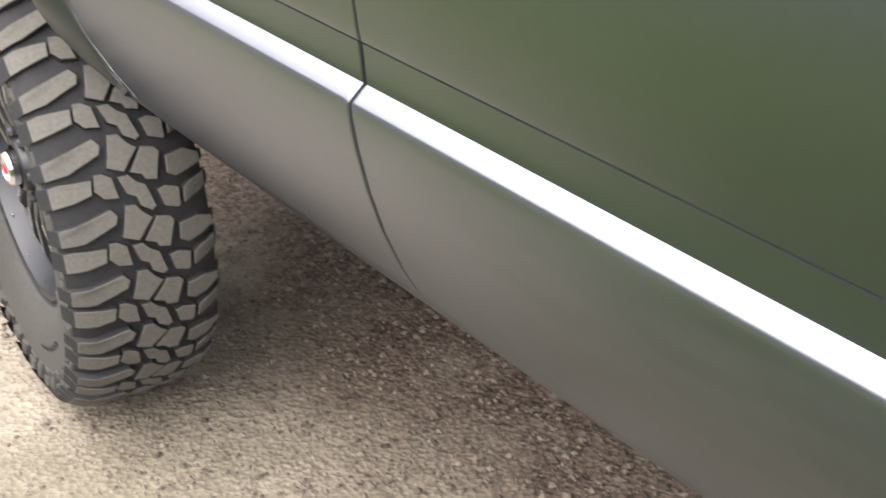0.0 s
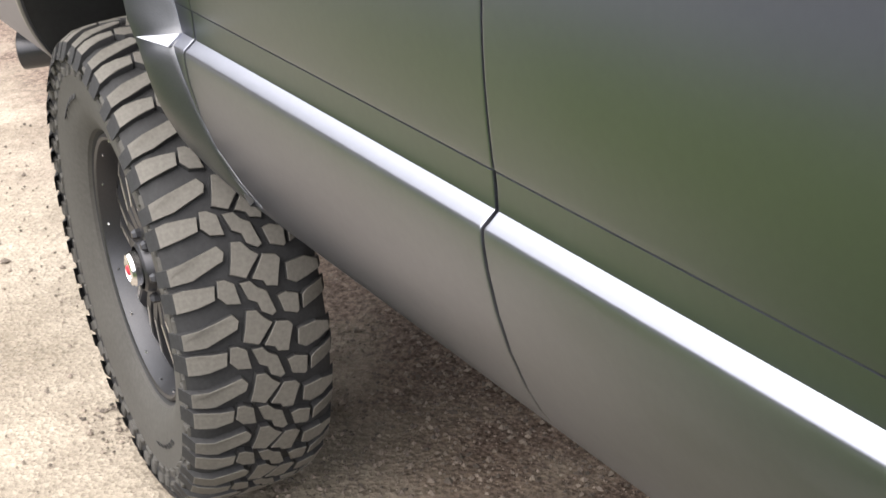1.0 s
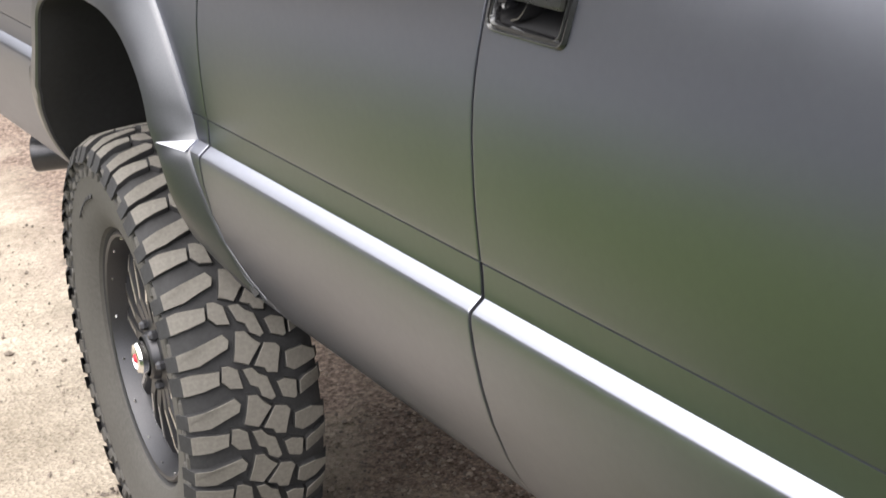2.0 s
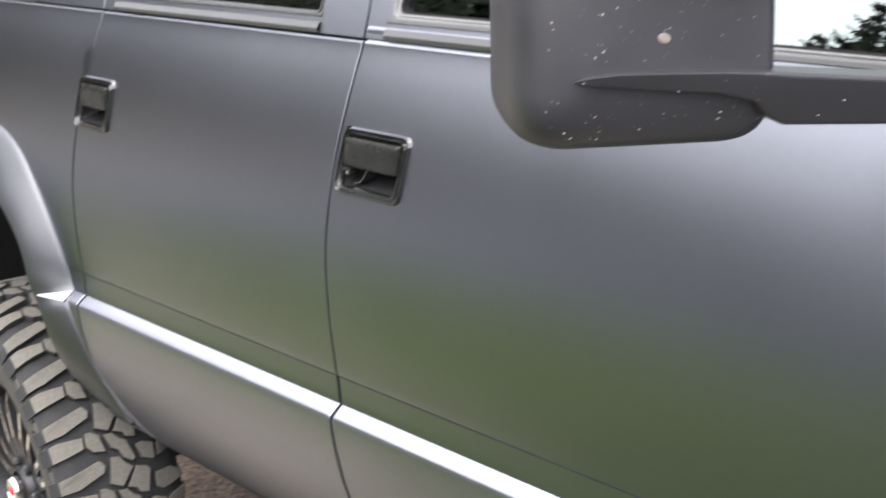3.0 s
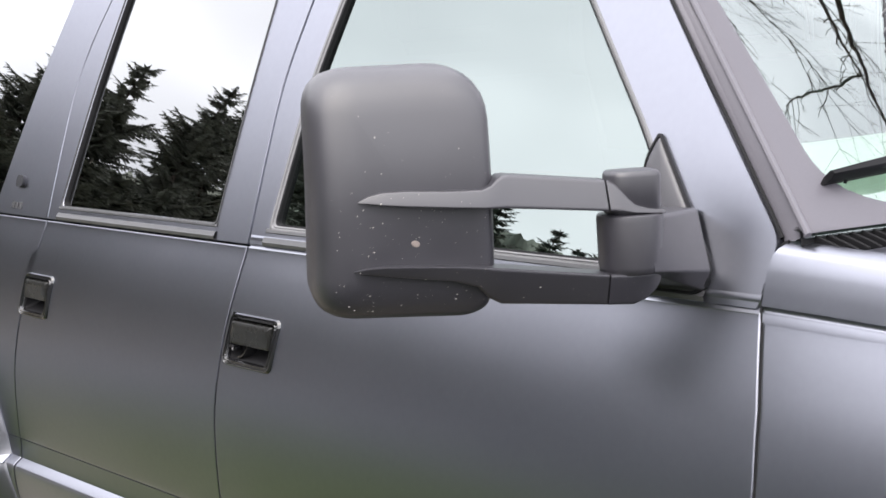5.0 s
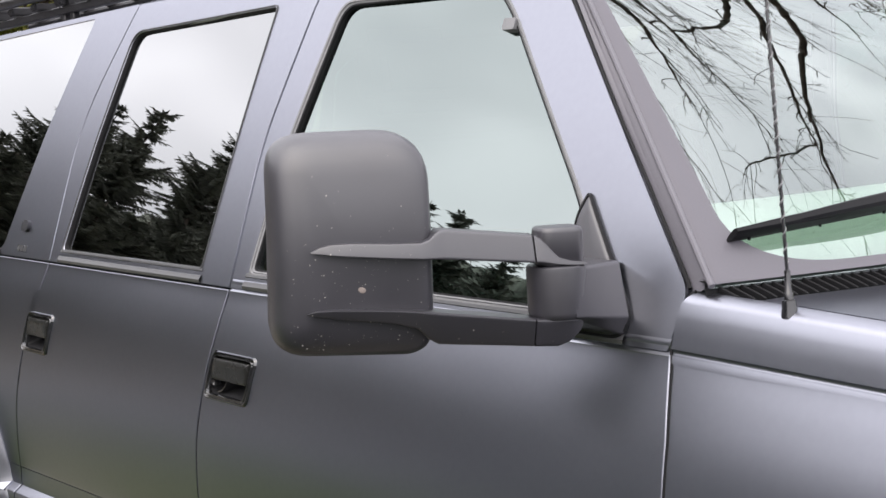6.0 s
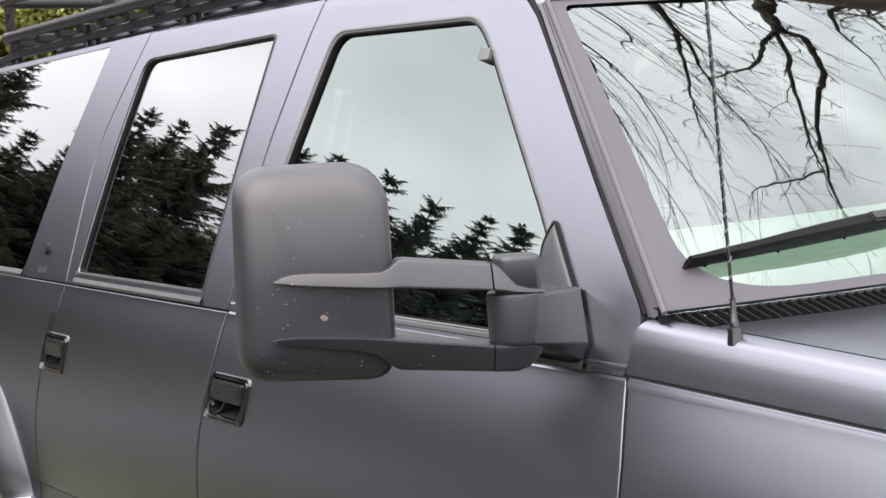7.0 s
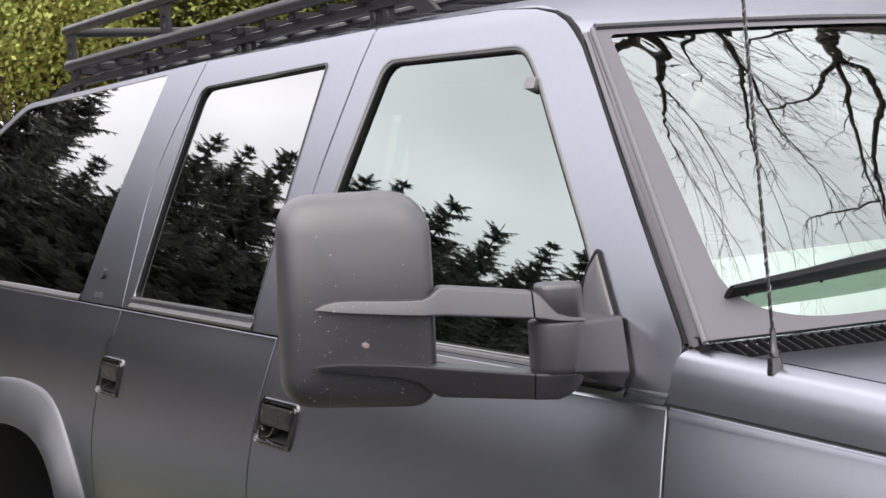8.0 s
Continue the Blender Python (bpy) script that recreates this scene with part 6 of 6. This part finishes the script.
def bare_tree(at, seed):
    """A leafless tree with many fine hanging twigs."""
    rng = random.Random(seed)
    tv, tf = [], []

    def grow(p, d, ln, r, lev):
        steps = 3
        for k in range(steps):
            d = (d + Vector((rng.gauss(0, 0.16), rng.gauss(0, 0.16), rng.gauss(0, 0.12) - 0.05 * (4 - lev)))).normalized()
            q = p + d * (ln / steps)
            twig_mesh(tv, tf, p, q, r * (1 - 0.25 * k / steps), r * (1 - 0.25 * (k + 1) / steps), 6 if lev > 2 else 4)
            if lev > 0 and k > 0 and rng.random() < 0.9:
                nd = (d + Vector((rng.gauss(0, 0.6), rng.gauss(0, 0.6), rng.gauss(-0.1, 0.45)))).normalized()
                grow(q, nd, ln * rng.uniform(0.5, 0.8), r * 0.5, lev - 1)
            p = q
        if lev > 0:
            for _ in range(2):
                nd = (d + Vector((rng.gauss(0, 0.5), rng.gauss(0, 0.5), rng.gauss(-0.1, 0.4)))).normalized()
                grow(p, nd, ln * rng.uniform(0.6, 0.85), r * 0.6, lev - 1)
    root, top = Vector((0, 0, -0.05)), Vector((0.3, -0.4, 5.2))
    for a, b in ((0.0, 0.35), (0.35, 0.7), (0.7, 1.0)):
        twig_mesh(tv, tf, root.lerp(top, a), root.lerp(top, b), 0.24 - 0.08 * a, 0.24 - 0.08 * b, 12)

    def bough(r0, r1, pts, shoots=1.0):
        """A crooked bough through points in plan, with knobbly spurs and thin hanging shoots."""
        pts = [Vector(q if len(q) == 3 else (*q, 8.0)) - Vector(at) for q in pts]
        n = 9 * (len(pts) - 1)
        last, drift = pts[0], Vector()
        rsz = min(0.08, 0.02 + r0)
        for i in range(1, n + 1):
            t = i / 9
            k = min(int(t), len(pts) - 2)
            f = t - k
            p0, p1, p2, p3 = pts[max(k - 1, 0)], pts[k], pts[k + 1], pts[min(k + 2, len(pts) - 1)]
            q = 0.5 * (2 * p1 + (p2 - p0) * f + (2 * p0 - 5 * p1 + 4 * p2 - p3) * f * f + (3 * p1 - p0 - 3 * p2 + p3) * f ** 3)
            drift = 0.6 * drift + Vector((rng.gauss(0, 0.2 * rsz), rng.gauss(0, 0.2 * rsz), rng.gauss(0, 0.2 * rsz)))
            q = q + drift
            ra, rb = r0 + (r1 - r0) * (i - 1) / n, r0 + (r1 - r0) * i / n
            twig_mesh(tv, tf, last, q, ra, rb, 7)
            d = (q - last).normalized()
            last = q
            if q.z < 7.6:
                continue
            if rng.random() < 0.62:
                side = (d * 0.5 + Vector((rng.gauss(0.15, 0.6), rng.gauss(0, 0.6), rng.gauss(0, 0.3)))).normalized()
                grow(q, side, rng.uniform(0.08, 0.26), min(0.011, rb * 0.5), 1)
            if rng.random() < 0.17 * shoots:
                side = Vector((rng.gauss(0.95, 0.12), rng.gauss(-0.22, 0.18), rng.gauss(0.0, 0.12))).normalized()
                grow(q, side, rng.uniform(0.5, 1.25), min(0.008, rb * 0.6), 1)
    crotch = top + Vector(at)
    bough(0.13, 0.060, [crotch, (-2.95, 8.4, 7.3), (-2.75, 7.8, 8.0), (-1.8, 7.0), (-1.65, 7.25)])
    bough(0.052, 0.012, [(-1.65, 7.25), (-0.66, 6.74), (0.52, 5.83), (1.65, 5.38), (2.5, 5.5)], 0.7)
    bough(0.036, 0.010, [(-1.8, 7.0), (-1.33, 6.47), (-0.5, 5.55), (-0.07, 4.72)], 0.6)
    bough(0.034, 0.012, [(-1.7, 6.9), (-0.29, 6.0), (1.0, 5.4), (1.6, 5.3)])
    bough(0.018, 0.006, [(1.6, 5.35), (1.68, 4.73), (1.64, 4.36), (1.7, 4.13)], 0.6)
    bough(0.10, 0.030, [crotch, (-2.4, 6.8, 7.2), (-1.9, 6.0, 7.9), (-1.5, 5.6)])
    bough(0.024, 0.007, [(-1.5, 5.6), (-1.0, 5.25), (0.17, 4.3), (0.9, 3.9)], 1.6)
    bough(0.018, 0.005, [(-1.0, 5.25), (0.06, 4.66), (0.73, 4.58), (1.66, 4.75)])
    bough(0.009, 0.005, [(-1.9, 6.0, 7.9), (-1.3, 5.3), (-0.9, 4.78)], 1.3)
    bough(0.010, 0.004, [(-0.9, 4.78), (-0.3, 4.07), (0.29, 3.4), (0.57, 3.13), (1.0, 3.0), (1.8, 3.2)], 2.2)
    bough(0.004, 0.0025, [(-0.77, 4.62), (0.0, 3.62), (0.3, 3.2)], 0.5)
    bough(0.010, 0.004, [(0.0, 3.75), (0.35, 3.6), (1.13, 3.4), (1.9, 3.7)])
    bough(0.006, 0.003, [(-1.3, 5.3), (-0.6, 4.53), (-0.2, 4.5)], 2.2)
    bough(0.016, 0.006, [(-2.3, 6.95), (-1.5, 5.75)], 1.2)
    bough(0.07, 0.010, [crotch, (-3.0, 9.0, 7.4), (-2.4, 8.35), (-1.0, 8.1)])
    for dx, dy, dz in ((-2.2, 1.2, 2.9), (-0.9, 2.8, 3.0), (2.0, 2.4, 3.2), (-2.6, -0.8, 2.6)):
        last, r = top, 0.08
        for k in range(6):
            q = top + Vector((dx, dy, dz)) * (k + 1) / 6 + Vector((rng.gauss(0, 0.06), rng.gauss(0, 0.06), 0))
            twig_mesh(tv, tf, last, q, r, r * 0.8, 6)
            last, r = q, r * 0.8
            grow(q, (Vector((dx, dy, dz)).normalized() + Vector((rng.gauss(0, 0.7), rng.gauss(0, 0.7), rng.gauss(-0.1, 0.5)))).normalized(), rng.uniform(0.6, 1.2), r * 0.5, 3)
    t = thing("bare_tree", "leafless tree with fine dark twigs beside the track", "tree", at=at)
    obj("branches", tv, tf, BARK, t)
    return t


protos = [conifer(3, 9.0, 3.0), conifer(8, 11.0, 3.4), conifer(15, 8.0, 3.1)]
rs = random.Random(77)
spots, placed = [], set()
for k in range(132):
    turn = -176 + 0.58 * k if k < 66 else -137.7 + 0.8 * (k - 66)
    az = radians(turn + rs.uniform(-0.4, 0.4))
    dist = 14.0 + 5.0 * (k % 3 == 1) + 9.0 * (k % 3 == 2) + rs.uniform(-1.2, 1.2)
    el = float(np.interp(turn, [-176, -160, -154, -143, -138, -129, -120, -110, -90], [13.3, 14, 15.6, 15.9, 14.9, 14.4, 13.8, 13, 11])) * (1.22 if k % 4 == 0 else rs.uniform(*((0.78, 0.98) if turn < -142 else (0.66, 0.95))))
    if turn < -160 and k % 6 == 2:
        continue
    sx, sy = dist * math.cos(az), dist * math.sin(az)
    foot = bank(sx, sy)
    high = (1.6 + dist * math.tan(radians(el)) - foot) / (9.0, 11.0, 8.0)[k % 3]
    spots.append((sx, sy, max(high, 0.12), k % 3, foot))
for k in range(64):
    turn = -176 + 0.95 * k + rs.uniform(-0.3, 0.3)
    dist = 13.0 + 1.6 * (k % 2) + rs.uniform(-0.4, 0.4)
    sx, sy = dist * math.cos(radians(turn)), dist * math.sin(radians(turn))
    foot = bank(sx, sy)
    high = (1.6 + dist * math.tan(radians(rs.uniform(9.0, 12.5))) - foot) / (9.0, 11.0, 8.0)[k % 3]
    spots.append((sx, sy, high, k % 3, foot))
for k in range(34):
    turn = -154 + 0.62 * k + rs.uniform(-0.2, 0.2)
    dist = 23.0 + 1.5 * (k % 3)
    sx, sy = dist * math.cos(radians(turn)), dist * math.sin(radians(turn))
    foot = bank(sx, sy)
    spots.append((sx, sy, (1.6 + dist * math.tan(radians(rs.uniform(12.6, 14.2))) - foot) / (9.0, 11.0, 8.0)[k % 3], k % 3, foot))
for turn, el in ((-137.2, 17.8), (-135.4, 19.6), (-133.6, 20.4), (-130.6, 20.4), (-128.8, 22.6), (-127.2, 24.0)):
    sx, sy = 21.0 * math.cos(radians(turn)), 21.0 * math.sin(radians(turn))
    foot = bank(sx, sy)
    spots.append((sx, sy, (1.6 + 21.0 * math.tan(radians(el)) - foot) / 11.0, 1, foot))
for i, (x, y, s, kind, foot) in enumerate(spots):
    wide = 2.1 * s if len(spots) - 104 <= i < len(spots) - 6 else s
    m = Matrix.Translation((x, y, GZ + foot - 0.15)) @ Matrix.Rotation(i * 1.7, 4, "Z") @ Matrix.Diagonal((wide, wide, s, 1))
    if kind not in placed:
        placed.add(kind)
        protos[kind].matrix_basis = m
    else:
        c = copy_thing(protos[kind], Matrix.Identity(4))
        c.matrix_basis = m
# added dark sheet behind the conifers, for an unidentified dark mass mirrored in the glass
vv, ff, cols, tiers = [], [], 260, 16
for i in range(cols + 1):
    turn = radians(-157 + 50 * i / cols)
    top_el = float(np.interp(-157 + 50 * i / cols, [-157, -150, -148, -144.7, -140, -137, -133, -125], [12.0, 14.2, 15.5, 16.4, 17.2, 17.0, 14.8, 12.8])) + 0.35 * noise.noise(Vector((i * 0.6, 1.0, 2.0)))
    for j in range(tiers + 1):
        far = 29.0 + 4.0 * (j / tiers) ** 2 + 1.1 * noise.noise(Vector((i * 0.45, j * 0.9, 7.0)))
        x, y = far * math.cos(turn), far * math.sin(turn)
        foot = GZ + bank(x, y) - 0.3
        vv.append((x, y, foot + (1.6 + far * math.tan(radians(top_el)) - foot) * j / tiers))
for i in range(cols):
    for j in range(tiers):
        a = i * (tiers + 1) + j
        ff.append((a, a + tiers + 1, a + tiers + 2, a + 1))
me = bpy.data.meshes.new("woods")
me.from_pydata(vv, [], ff)
me.materials.append(NEEDLE)
for p in me.polygons:
    p.use_smooth = True
tagged(new("woods", me), "plain dark sheet behind the nearer trees, standing for an unidentified dark mass", "woods", kind="stuff")
bare_tree((-2.6, 8.2, GZ), 5)
lp = [leaf_tree(21, 7.0, 4.0, LEAF, "broadleaf tree in yellow-green leaf"), leaf_tree(33, 8.0, 4.5, LEAF_DARK, "dark green broadleaf tree")]
spots = [(-25, 8.0, 0), (-26, 11.5, 0), (-27, 5.0, 0), (-24, 14.5, 1), (-29, 9.5, 0), (-30, 13.5, 0), (-28, 2.0, 1), (-23, 18.0, 0), (-32, 7.0, 1), (-34, 11.5, 1), (-35, 15.5, 1), (-36, 4.0, 1), (-31, 18.5, 1), (-19, 17.5, 1), (-15, 17.0, 0), (-11, 18.5, 1), (-7, 17.5, 1), (-3.5, 19.0, 0), (0.5, 18.0, 1), (4.5, 19.0, 1), (9.0, 18.0, 0)]
used = set()
for i, (x, y, k) in enumerate(spots):
    m = Matrix.Translation((x, y, GZ)) @ Matrix.Rotation(i * 2.1, 4, "Z") @ Matrix.Diagonal((0.95 + 0.05 * (i % 4),) * 3 + (1,))
    if k not in used:
        used.add(k)
        lp[k].matrix_basis = m
    else:
        c = copy_thing(lp[k], Matrix.Identity(4))
        c.matrix_basis = m
